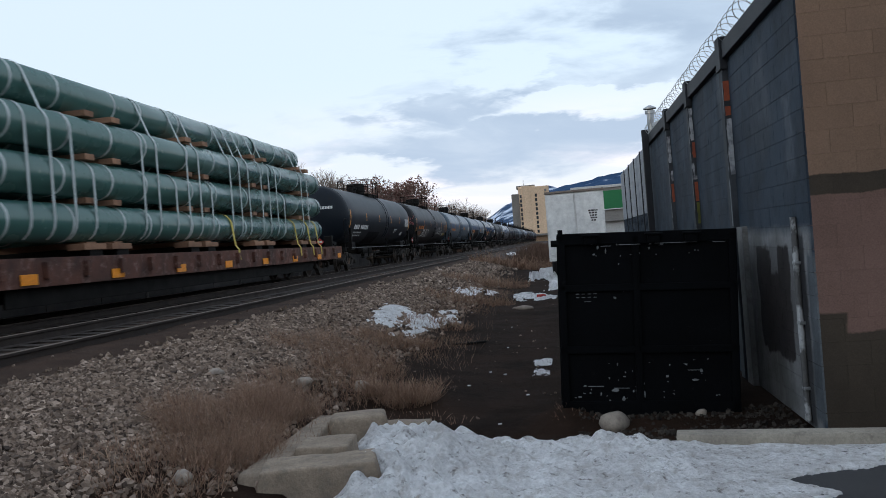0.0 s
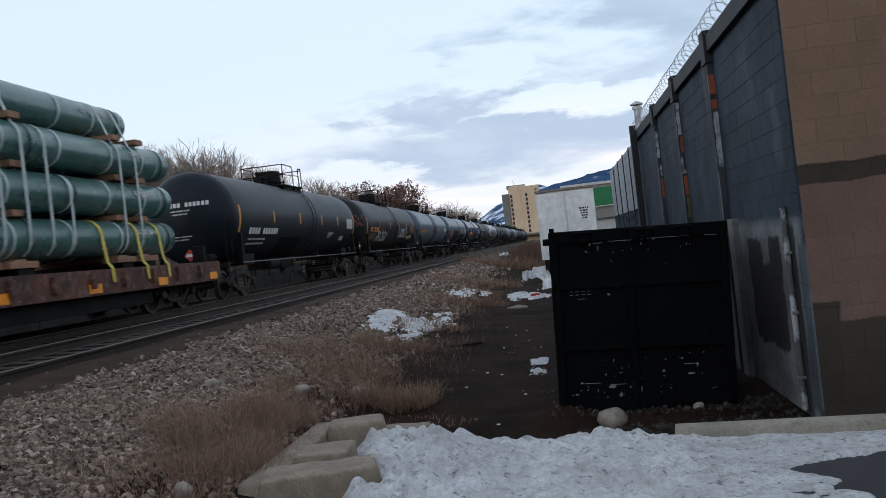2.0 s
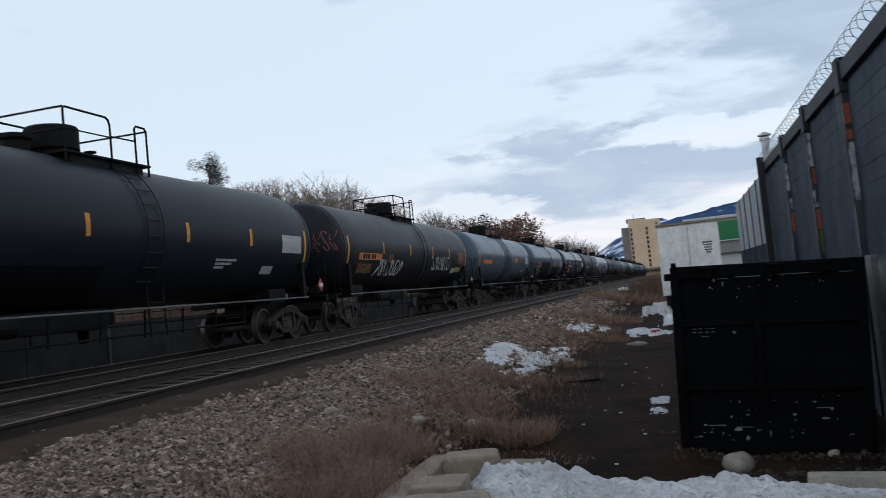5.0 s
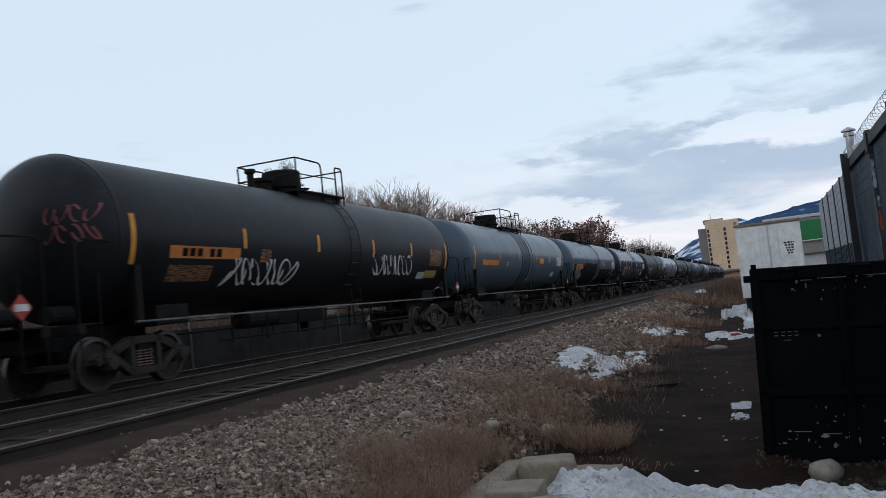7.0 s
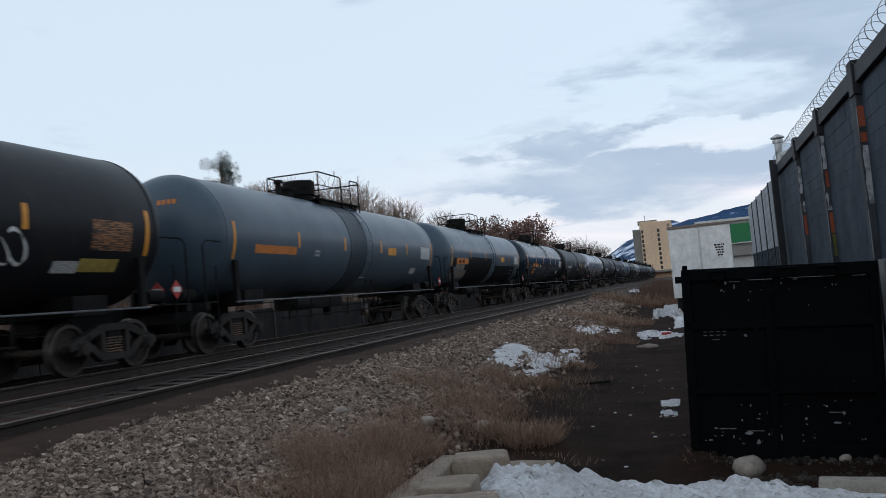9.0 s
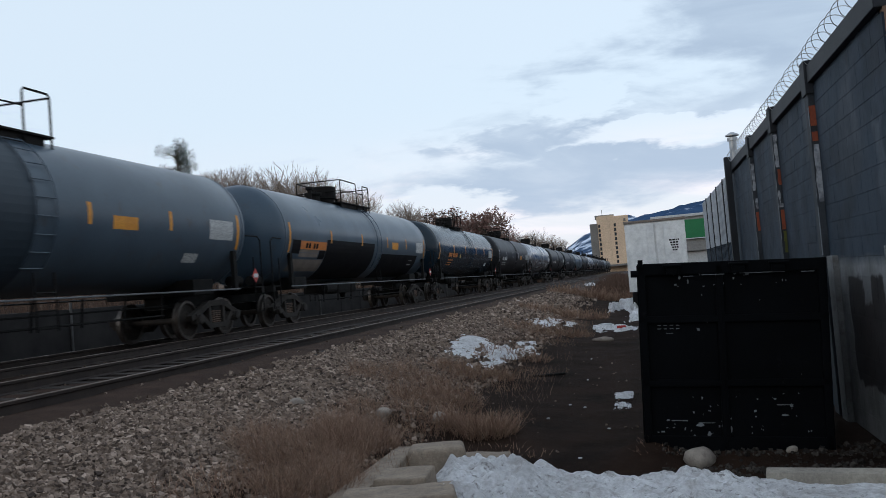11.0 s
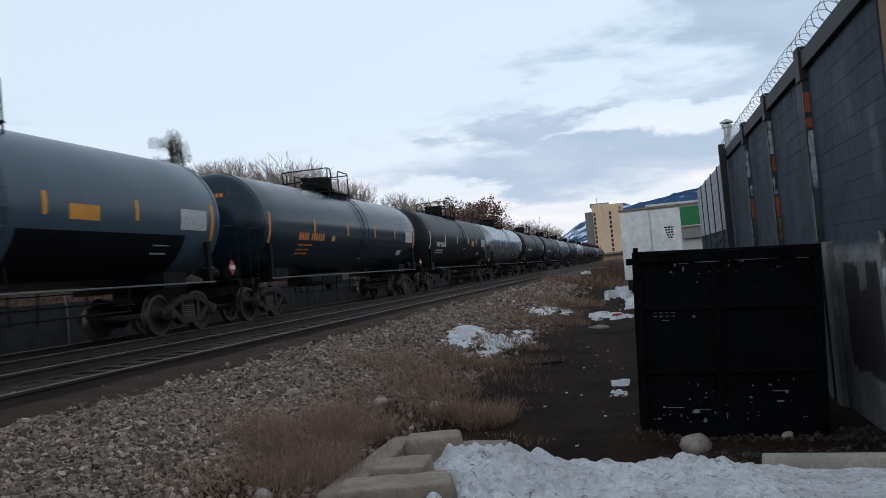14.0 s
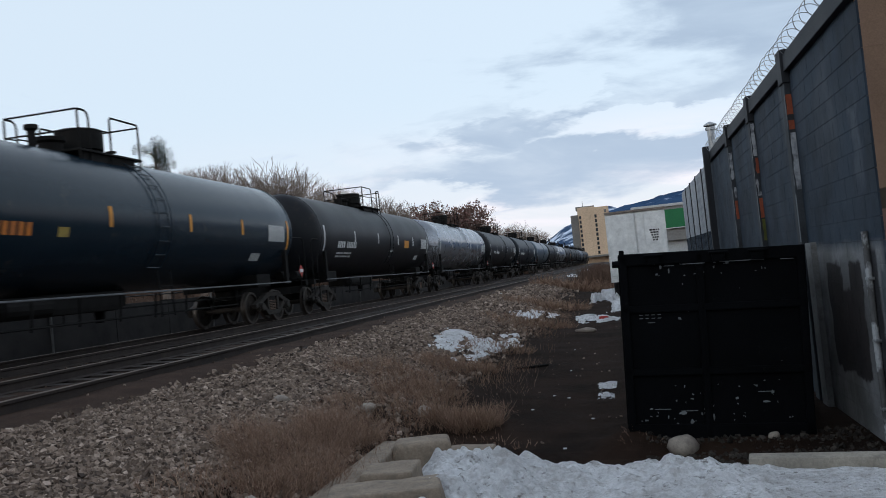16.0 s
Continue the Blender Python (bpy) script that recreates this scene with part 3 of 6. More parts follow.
POST_B = [(3.25, 3.75, -0.07, -0.02, M_spraywhite), (2.98, 3.22, -0.05, 0.015, M_sprayred), (2.66, 2.90, -0.07, -0.045, M_spraywhite), (2.64, 2.70, -0.07, 0.01, M_spraywhite), (2.30, 2.60, -0.06, 0.015, M_sprayred), (1.95, 2.28, -0.05, 0.015, M_sprayolive)]
POST_C = [(3.15, 3.65, -0.075, -0.02, M_spraywhite), (2.4, 2.75, -0.06, -0.01, M_sprayred), (2.8, 3.0, -0.05, 0.0, M_spraywhite)]
build_yard_wall()


def build_brown_wall():
    w = thing("wall_south", "brown painted concrete block gable wall", "wall", kind="structure")
    turn = pose(*W0, 0, 0, WHEAD - 90)
    length = 6.0
    part("core", boxed(-0.135, length / 2 + 0.005, 3.0, 0.20, length, 6.0, 0), M_brown, w).matrix_basis = turn @ pose(0.029, 0, 0)
    whole, half = block_mesh("brown_block", BLEN, 0.0015), block_mesh("brown_half", BLEN / 2, 0.0015)
    for me in (whole, half):
        me.materials.append(M_brown)
    far_v, far_f = [], []
    base, polys = [v.co.copy() for v in whole.vertices], [tuple(q.vertices) for q in whole.polygons]
    for c in range(29):
        z = (c + 0.5) * BH
        d, first = 0.0, True
        while d < length - 0.1:
            is_half = first and c % 2 == 0
            ln = BLEN / 2 if is_half else BLEN
            m = turn @ pose(-0.012, d + ln / 2, z)
            if d < 2.2 and c < 24:
                o = new("block", half if is_half else whole)
                o.parent, o.matrix_basis = w, m
            else:
                b = len(far_v)
                far_v += [m @ v for v in base]
                far_f += [tuple(b + q for q in f) for f in polys]
            d += ln
            first = False
    tagged(raw("far_blocks", far_v, far_f, M_brown, w), kind="stuff")


build_brown_wall()


# ---------------------------------------------------------------- the yard's bin
M_bin = material("black_bin_paint", (0.0024, 0.0027, 0.0033), (0.004, 0.0045, 0.0055), 0.7, grain=40, patch=2.0, bump=0.2, dirt=(0.014, 0.014, 0.015), dirt_amount=0.0, spec=0.04)


M_chip = material("bare_chip", (0.22, 0.23, 0.24), (0.12, 0.125, 0.13), 0.8, grain=40, patch=5)


def build_bin():
    w, dpt, h = 1.80, 1.9, 1.88
    root = thing("dumpster", "large black steel dumpster with chipped paint on bare ground", "dumpster", pose(1.10, 8.68, 0.05, 0, 2.6, WHEAD))
    part("front_panel", boxed(w / 2, 0.03, h / 2, w, 0.05, h, 0.008), M_bin, root)
    part("back_panel", boxed(w / 2, dpt, h / 2, w, 0.05, h, 0.008), M_bin, root)
    for x in (0.025, w - 0.025):
        part("side_panel", boxed(x, dpt / 2, h / 2, 0.05, dpt - 0.1, h, 0.006), M_bin, root)
    part("floor_plate", boxed(w / 2, dpt / 2, 0.1, w - 0.1, dpt - 0.1, 0.05, 0), M_bin, root)
    for z, t in ((h - 0.05, 0.12), (1.32, 0.07), (0.68, 0.07), (0.08, 0.14)):
        part("rib", boxed(w / 2, -0.010, z, w - 0.01, 0.05, t, 0.012), M_bin, root)
    for x in (0.05, 0.80, w - 0.05):
        part("stile", boxed(x, -0.010, h / 2, 0.07, 0.05, h - 0.05, 0.010), M_bin, root)
    for x in (0.35, 0.98, 1.35):
        hk = part("hinge", boxed(x, -0.06, h - 0.06, 0.12, 0.05, 0.10, 0.012), M_bin, root)
        part("pin", tubed([(x - 0.09, -0.09, h - 0.02), (x + 0.09, -0.09, h - 0.02)], 0.014, 8), M_bin, hk)
    part("lug", tubed([(-0.06, 0.0, h - 0.09), (0.12, 0.0, h - 0.09)], 0.035, 10), M_bin, root)
    part("lug", tubed([(0.04, -0.03, h - 0.02), (0.04, -0.03, h + 0.05)], 0.025, 8), M_bin, root)
    part("centre_seam", boxed(w * 0.44, -0.012, h * 0.47, 0.05, 0.05, h - 0.22, 0.008), M_bin, root)
    for x, z, ln in ((1.20, h - 0.115, 0.42), (0.74, h - 0.12, 0.22), (1.62, h - 0.12, 0.12), (0.50, h - 0.13, 0.1), (0.30, 1.18, 0.07), (0.36, 0.30, 0.16), (0.62, 0.28, 0.16), (1.36, 0.46, 0.15)):
        part("scratch", boxed(x, -0.052 if z > 1.6 else 0.003, z, ln, 0.004, 0.006, 0), M_chip, root)
    for r in range(2):                       # small worn print
        for k in range(4):
            part("print_mark", boxed(0.20 + 0.06 * k, 0.003, 1.26 - 0.035 * r, 0.035, 0.004, 0.007, 0), M_chip, root)
    rng = random.Random(5)
    for i in range(70):                      # chips in the paint
        x, z = rng.uniform(0.1, w - 0.12), rng.choice([0.18 + 0.4 * rng.random() ** 2, 0.18 + 0.4 * rng.random() ** 2, rng.uniform(0.1, 1.8), rng.uniform(1.64, 1.8)])
        a, c = 0.004 + 0.03 * rng.random() ** 3, 0.003 + 0.022 * rng.random() ** 2
        bm = boxed(x, 0.003, z, a, 0.004, c, 0)
        for v in bm.verts:
            v.co.x += rng.uniform(-0.006, 0.006)
            v.co.z += rng.uniform(-0.006, 0.006)
        part("paint_chip", bm, M_chip, root)

    for x, z, a, c in ((0.56, 0.26, 0.10, 0.045), (0.64, 0.17, 0.05, 0.06), (0.50, 0.15, 0.03, 0.03), (0.85, 0.22, 0.02, 0.08), (1.36, 0.36, 0.07, 0.03), (1.42, 0.45, 0.03, 0.05), (0.42, 1.74, 0.03, 0.05), (0.50, 1.70, 0.02, 0.06), (0.95, 1.76, 0.03, 0.02)):
        bm = bmesh.new()
        ring = [bm.verts.new((x + a / 2 * math.cos(k) * rng.uniform(0.5, 1.1), 0.001, z + c / 2 * math.sin(k) * rng.uniform(0.5, 1.1))) for k in np.arange(0, 6.2, 0.7)]
        f = bm.faces.new(ring)
        ex = bmesh.ops.extrude_face_region(bm, geom=[f])
        bmesh.ops.translate(bm, vec=(0, 0.004, 0), verts=[v for v in ex["geom"] if isinstance(v, bmesh.types.BMVert)])
        bmesh.ops.recalc_face_normals(bm, faces=bm.faces)
        part("paint_chip", bm, M_chip, root)


build_bin()


# ---------------------------------------------------------------- car park edge
def build_car_park():
    pts = [(-1.25, 8.55), (1.85, 7.10), (3.3, 6.66), (12, 4.0), (12, -14), (-3.2, -14), (-1.75, 5.6)]
    bm = bmesh.new()
    f = bm.faces.new([bm.verts.new((x, y, 0.0)) for x, y in pts])
    ext = bmesh.ops.extrude_face_region(bm, geom=[f])
    bmesh.ops.translate(bm, vec=(0, 0, 0.06), verts=[v for v in ext["geom"] if isinstance(v, bmesh.types.BMVert)])
    bmesh.ops.recalc_face_normals(bm, faces=bm.faces)
    tagged(part("pavement", bm, M_asphalt), "dark wet asphalt of a car park", "pavement", kind="structure")


build_car_park()


M_kerb = material("pale_kerb_concrete", (0.37, 0.33, 0.27), (0.27, 0.24, 0.20), 0.9, grain=45, patch=3.0, bump=0.6, dirt=(0.15, 0.13, 0.11), dirt_amount=0.35)


def bar_between(name, a, b, width, height, z0, mat, label, cat, bevel=0.03):
    a, b = Vector(a), Vector(b)
    d = b - a
    rz = math.degrees(math.atan2(-d.x, d.y))
    ob = part(name, boxed(0, d.length / 2, height / 2, width, d.length, height, bevel), mat)
    ob.matrix_basis = pose(a.x, a.y, z0, 0, 0, rz)
    return tagged(ob, label, cat)


bar_between("kerb", (1.86, 7.10), (6.5, 5.72), 0.20, 0.17, 0.0, M_kerb, "pale concrete kerb along the snowy car park", "kerb")


def build_snow_bank():
    nx, ny = 280, 190
    verts, faces = [], []
    for j in range(ny):
        for i in range(nx):
            x, y = -1.15 + 6.0 * i / (nx - 1), 4.3 + 4.3 * j / (ny - 1)
            edge = min(7.95 - 0.36 * (x + 0.2), 9) - y                 # metres inside the kerb line
            left = x + 1.0 - 0.18 * (7.8 - y) * 0
            crest = 0.07 + 0.15 * max(0.0, min(1.0, (0.5 - x) / 1.0)) + 0.05 * max(0.0, 1 - abs(x - 1.35) / 0.5)
            h = crest * max(0.0, min(1.0, edge / 0.22)) * max(0.0, min(1.0, left / 0.25))
            if x > 1.75:
                h *= max(0.45, 1.0 - (x - 1.75) * 1.3)
            bare = max(0.0, min(1.0, (x - 2.38 + 0.2 * nz(x, y, 6, 3.0)) / 0.12)) * max(0.0, min(1.0, (6.08 - y + 0.25 * nz(x, y, 4, 2.5)) / 0.12))
            h *= 1 - bare
            h *= max(0.0, min(1.0, (y - 4.4 + 0.3 * nz(x, 2, 5, 1.5)) / 0.5)) * max(0.0, min(1.0, (4.75 - x) / 0.4))
            h *= 0.6 + 0.4 * max(0.0, min(1.0, (y - 5.4) / 1.2))
            h += (0.05 * nz(x, y, 1, 2.2) + 0.09 * nz(x, y, 2, 5.5) + 0.06 * nz(x, y, 3, 12) + 0.02 * nz(x, y, 3, 27)) * min(1.0, h * 7)
            verts.append((x, y, 0.06 + h if h > 0.012 else -0.05))
    for j in range(ny - 1):
        for i in range(nx - 1):
            a = j * nx + i
            faces.append((a, a + 1, a + nx + 1, a + nx))
    tagged(raw("snow_bank", verts, faces, M_snow, smooth=True), "heap of old dirty ploughed snow against the kerb", "snow")


build_snow_bank()


def rough_block(name, label, cat, pos, size, rz, seed, mat=None, round_=0.06):
    bm = boxed(0, 0, size[2] / 2, *size, 0, taper=0.88)
    bmesh.ops.bevel(bm, geom=bm.edges[:], offset=round_, segments=3, affect="EDGES", profile=0.6)
    bmesh.ops.subdivide_edges(bm, edges=[e for e in bm.edges if e.calc_length() > 0.15], cuts=4, use_grid_fill=True)
    for v in bm.verts:
        v.co += Vector((nz(v.co.x + seed, v.co.y, v.co.z, 4.0), nz(v.co.x, v.co.y + seed, v.co.z, 4.0), nz(v.co.x, v.co.y, v.co.z + seed, 4.0))) * 0.015
    ob = part(name, bm, mat or M_concrete, smooth=True)
    ob.matrix_basis = pose(*pos, 0, 0, rz)
    return tagged(ob, label, cat)


rough_block("concrete_kerb_block", "long worn concrete kerb block at the car park corner", "concrete block", (-1.44, 7.50, 0.0), (0.30, 2.5, 0.27), -8, 1, round_=0.03)
rough_block("concrete_kerb_block", "broken concrete block with rounded edges beside the snow", "concrete block", (-1.09, 6.50, 0.02), (1.0, 0.5, 0.30), 3, 2, round_=0.022)
rough_block("concrete_kerb_block", "small sloped concrete block on the kerb", "concrete block", (-1.12, 7.1, 0.06), (0.50, 0.5, 0.27), -4, 3, round_=0.022)
rough_block("concrete_kerb_block", "rounded concrete block lying on the kerb corner", "concrete block", (-0.96, 8.2, 0.0), (0.62, 0.45, 0.33), 4, 4, round_=0.05)
rough_block("concrete_kerb_block", "low concrete block end by the weeds", "concrete block", (-0.50, 8.05, 0.0), (0.55, 0.36, 0.24), -12, 5, round_=0.03)


def stone_thing(x, y, r, seed, label="pale rounded field stone on the dirt", squash=(1.2, 1, 0.8), mat=None):
    L, s = Vector((x, y, 0)).dot(N), Vector((x, y, 0)).dot(U)
    bm = blob(r, seed, squash)
    ob = part("stone", bm, mat or M_rock, smooth=True)
    ob.matrix_basis = pose(x, y, ground_z(L, s) + r * squash[2] * 0.55, 0, 0, seed * 50)
    return tagged(ob, label, "stone")


stone_thing(1.56, 8.25, 0.145, 1)
stone_thing(-1.10, 10.0, 0.095, 2)
stone_thing(-1.75, 9.8, 0.10, 3, squash=(1, 1, 0.7))
stone_thing(2.45, 8.35, 0.05, 4)
stone_thing(2.05, 22.6, 0.12, 5, "pale broken stone slab on the dirt", (0.6, 2.4, 0.6))
stone_thing(-2.1, 6.3, 0.08, 6)
stone_thing(-2.75, 9.7, 0.085, 7, "pale larger stone among the ballast")


def snow_patch(L, s, rl, rs, seed, h=0.10):
    nx = 40
    verts, faces = [], []
    for j in range(nx):
        for i in range(nx):
            a, b = -1 + 2 * i / (nx - 1), -1 + 2 * j / (nx - 1)
            k = 1 - math.hypot(a, b) + 0.75 * nz(a + seed, b, 2, 2.2) + 0.55 * nz(a + seed, b, 8, 6.5) - 0.22
            l2, s2 = L + a * rl, s + b * rs
            verts.append(at(l2, s2, ground_z(l2, s2) + max(-0.06, min(h, h * 1.6 * k))))
    for j in range(nx - 1):
        for i in range(nx - 1):
            q = j * nx + i
            faces.append((q + 1, q, q + nx, q + nx + 1))
    tagged(raw("snow_patch", verts, faces, M_snow, smooth=True), "melting patch of old snow on the dirt", "snow", "snow patches")


snow_patch(3.45, 17.9, 1.15, 3.2, 1)
snow_patch(2.9, 28.0, 0.8, 2.5, 2, 0.05)
snow_patch(0.40, 13.0, 0.15, 0.35, 3, 0.02)
snow_patch(0.42, 12.2, 0.14, 0.3, 13, 0.025)
snow_patch(0.9, 27, 0.7, 1.6, 4)
snow_patch(0.6, 42, 1.0, 5.0, 5, 0.35)
snow_patch(5.45, 37, 0.16, 0.9, 7, 0.07)
snow_patch(4.6, 80, 0.5, 6.0, 8, 0.12)
snow_patch(4.2, 112, 0.7, 8.0, 9, 0.15)
snow_patch(-0.1, 33, 0.8, 3.0, 6, 0.2)

# ---------------------------------------------------------------- train
CAR = 18.45          # over couplers
R_TANK, Z_AXIS, TANK, DOME = 1.47, 2.65, 17.3, 0.74
WHEEL = 0.457


def tank_shell(bm):
    h, dome = TANK / 2, DOME
    prof = []
    for i in range(9):
        a = math.pi / 2 * (1 - i / 8)
        prof.append((-h + dome * (1 - math.sin(a)), max(0.004, R_TANK * math.cos(a))))
    ys = np.linspace(-h + dome, h - dome, 13)
    prof += [(y, R_TANK) for y in ys[1:-1]]
    prof += [(-y, r) for y, r in reversed(prof[:9])]
    return lathe(bm, prof, 64, "y", (0, 0, Z_AXIS))


WHEELS = []          # wheelsets that turn: (object, distance at which the turn is zero)


def wheelset_mesh():
    bm = bmesh.new()
    for sx in (-1, 1):
        x = sx * 0.7525
        prof = [(x - sx * 0.09, 0.08), (x - sx * 0.08, 0.14), (x - sx * 0.03, 0.20), (x - sx * 0.03, 0.36), (x - sx * 0.085, 0.385), (x - sx * 0.085, 0.478), (x - sx * 0.055, 0.478), (x - sx * 0.045, WHEEL), (x + sx * 0.05, WHEEL - 0.005), (x + sx * 0.055, 0.39), (x + sx * 0.01, 0.36), (x + sx * 0.0, 0.20), (x + sx * 0.06, 0.14), (x + sx * 0.07, 0.08)]
        lathe(bm, prof, 36, "x")
    lathe(bm, [(-1.05, 0.07), (1.05, 0.07)], 12, "x")
    me = bpy.data.meshes.new("wheelset")
    bm.to_mesh(me)
    bm.free()
    me.materials.append(M_wheelface)
    me.materials.append(M_wheel)
    for p in me.polygons:
        r = max(math.hypot(me.vertices[v].co.y, me.vertices[v].co.z) for v in p.vertices)
        rmin = min(math.hypot(me.vertices[v].co.y, me.vertices[v].co.z) for v in p.vertices)
        p.material_index = 1 if rmin > 0.37 else 0
    return me


def side_frame_mesh():
    """A cast truck side: arched top and bottom chords, spring nest, pedestal jaws."""
    bm = bmesh.new()
    def chord(pts, t, w):
        for a, b in zip(pts, pts[1:]):
            d = Vector((0, b[0] - a[0], b[1] - a[1]))
            ang = math.degrees(math.atan2(d.z, d.y))
            box(bm, 0, 0, 0, w, d.length + t * 0.6, t, 0.012, pose(0, (a[0] + b[0]) / 2, (a[1] + b[1]) / 2, ang, 0, 0))
    chord([(-1.15, 0.50), (-0.75, 0.63), (-0.35, 0.80), (0.35, 0.80), (0.75, 0.63), (1.15, 0.50)], 0.13, 0.16)
    chord([(-0.78, 0.56), (-0.38, 0.27), (0.38, 0.27), (0.78, 0.56)], 0.12, 0.16)
    for y in (-0.33, 0.33):
        box(bm, 0, y, 0.54, 0.15, 0.11, 0.5, 0.012)
    for y in (-0.89, 0.89):
        box(bm, 0.02, y, 0.46, 0.18, 0.26, 0.24, 0.03)
        lathe(bm, [(0.08, 0.12), (0.16, 0.11), (0.17, 0.07)], 14, "x", (0.0, y, 0.457))
    me = bpy.data.meshes.new("side_frame")
    bm.to_mesh(me)
    bm.free()
    return me


def spring_mesh():
    bm = bmesh.new()
    for y in (-0.14, 0.0, 0.14):
        for k in range(6):
            lathe(bm, [(0.34 + k * 0.05, 0.06), (0.352 + k * 0.05, 0.075), (0.375 + k * 0.05, 0.06)], 10, "z", (0.0, y, 0))
    me = bpy.data.meshes.new("spring_nest")
    bm.to_mesh(me)
    bm.free()
    return me


ME_WHEEL, ME_FRAME, ME_SPRING = wheelset_mesh(), side_frame_mesh(), spring_mesh()
M_spring = material("rusty_springs", (0.16, 0.10, 0.07), (0.10, 0.065, 0.05), 0.8, grain=40, patch=6, bump=0.3)


def truck(car, y):
    for sx in (-1, 1):
        f = part_mesh("side_frame", ME_FRAME, M_truck, car)
        f.matrix_basis = pose(sx * 1.0, y, 0, 0, 0, 0 if sx > 0 else 180)
        sp = part_mesh("spring_nest", ME_SPRING, M_spring, f)
    part("bolster", boxed(0, y, 0.62, 2.1, 0.36, 0.24, 0.02), M_under, car)
    for dy in (-0.89, 0.89):
        w = part_mesh("wheelset", ME_WHEEL, M_wheel, car)
        w.matrix_basis = pose(0, y + dy, WHEEL)
        WHEELS.append((car, w, y + dy))


def side_patch(bm, y0, y1, a0, a1, side=1, lift=0.006, n=6):
    """A sheet bent on the tank's side from angle a0 to a1 over the axis (degrees, 0 level with the axis), y0 to y1 along."""
    m = max(1, int(abs(a1 - a0) / 5))
    grid = []
    for j in range(m + 1):
        a = radians(a0 + (a1 - a0) * j / m)
        row = []
        for y in (y0, y1):
            row.append(bm.verts.new((side * (R_TANK + lift) * math.cos(a), y, Z_AXIS + (R_TANK + lift) * math.sin(a))))
        grid.append(row)
    for p, q in zip(grid, grid[1:]):
        bm.faces.new((p[0], p[1], q[1], q[0]))
    return bm


TANK_CARS = []


def tank_car(name, label, paint, spec):
    """One tank car on its trucks, +y ahead (away), near side +x."""
    car = thing(name, label, "tank car", group="tank cars of the train")
    shell = part("tank", tank_shell(bmesh.new()), paint, car, smooth=True)
    h = TANK / 2
    for y in spec.get("bands", (-h + DOME + 0.02, h - DOME - 0.02)):
        bm = lathe(bmesh.new(), [(y - 0.03, R_TANK + 0.001), (y - 0.03, R_TANK + 0.008), (y + 0.03, R_TANK + 0.008), (y + 0.03, R_TANK + 0.001)], 64, "y", (0, 0, Z_AXIS))
        part("weld_band", bm, paint, car)
    # stub sills, couplers, saddles
    for e in (-1, 1):
        part("stub_sill", boxed(0, e * (h - 0.9), 0.93, 0.5, 3.4, 0.36, 0.02), M_under, car)
        part("coupler", boxed(0, e * (h + 0.62), 0.86, 0.28, 0.62, 0.26, 0.04), M_truck, car)
        part("saddle", boxed(0, e * (h - 2.3), 1.2, 2.3, 0.9, 0.36, 0.03), M_under, car)
        part("end_sill", boxed(0, e * (h + 0.22), 1.04, 2.9, 0.16, 0.14, 0.015), M_under, car)
        part("end_platform", boxed(0, e * (h + 0.05), 1.12, 2.9, 0.5, 0.03, 0.006), M_under, car)
        part("brake_cylinder", lathe(bmesh.new(), [(e * (h + 0.0) - 0.25, 0.14), (e * (h + 0.0) + 0.25, 0.14)], 14, "y", (0.75, 0, 1.32)), M_under, car)
        for sx in (-1, 1):
            x = sx * 1.43
            y = e * (h + 0.25)
            part("end_handrail", tubed([(x, y, 1.1), (x, y, 2.35), (x, y - e * 0.15, 2.45), (x * 0.93, y - e * 1.5, 2.45)], 0.018, 6), M_under, car)
            part("ladder_rail", tubed([(x, y - e * 0.45, 0.55), (x, y - e * 0.45, 1.9)], 0.016, 6), M_under, car)
            part("stirrup", tubed([(x, y, 1.05), (x, y, 0.5), (x, y - e * 0.45, 0.5), (x, y - e * 0.45, 1.05)], 0.016, 6), M_under, car)
            part("stanchion", boxed(sx * 1.36, e * (h - 1.15), 1.55, 0.10, 0.16, 1.0, 0.012, pose(0, 0, 0, 0, 0, 0)), M_under, car)
        truck(car, e * (h - 1.6))
    # side running rail
    for sx in (-1, 1):
        part("side_rail", boxed(sx * 1.42, 0, 1.10, 0.05, TANK - 2.0, 0.036, 0.008), M_rim, car)
    part("bottom_outlet", boxed(0, 0.3, 1.02, 0.5, 1.3, 0.32, 0.05), M_under, car)
    part("outlet_valve", lathe(bmesh.new(), [(0.55, 0.10), (1.0, 0.13)], 12, "z", (0, 0.3, 0)), M_under, car)
    part("brake_rod", tubed([(0.5, -h + 2, 0.82), (0.5, h - 2, 0.82)], 0.02, 6), M_under, car)
    part("air_tank", lathe(bmesh.new(), [(-3.6, 0.02), (-3.5, 0.2), (-2.3, 0.2), (-2.2, 0.02)], 14, "y", (0.7, 0, 0.98)), M_under, car)
    # top fittings
    zt = Z_AXIS + R_TANK
    yd, (r0, r1), (h0, h1) = spec.get("dome", -0.17), spec.get("rail", (-0.85, 0.45)), spec.get("hoop", (1.23, 1.62))
    part("valve_housing", lathe(bmesh.new(), [(zt - 0.14, 0.40), (zt + 0.12, 0.43), (zt + 0.14, 0.49), (zt + 0.54, 0.49), (zt + 0.58, 0.46), (zt + 0.60, 0.1)], 24, "z", (0, yd, 0)), M_under, car, "dark round valve housing")
    part("manway", lathe(bmesh.new(), [(zt - 0.1, 0.24), (zt + 0.18, 0.24), (zt + 0.22, 0.30), (zt + 0.30, 0.30), (zt + 0.34, 0.06)], 16, "z", (0, yd - 0.95, 0)), M_under, car)
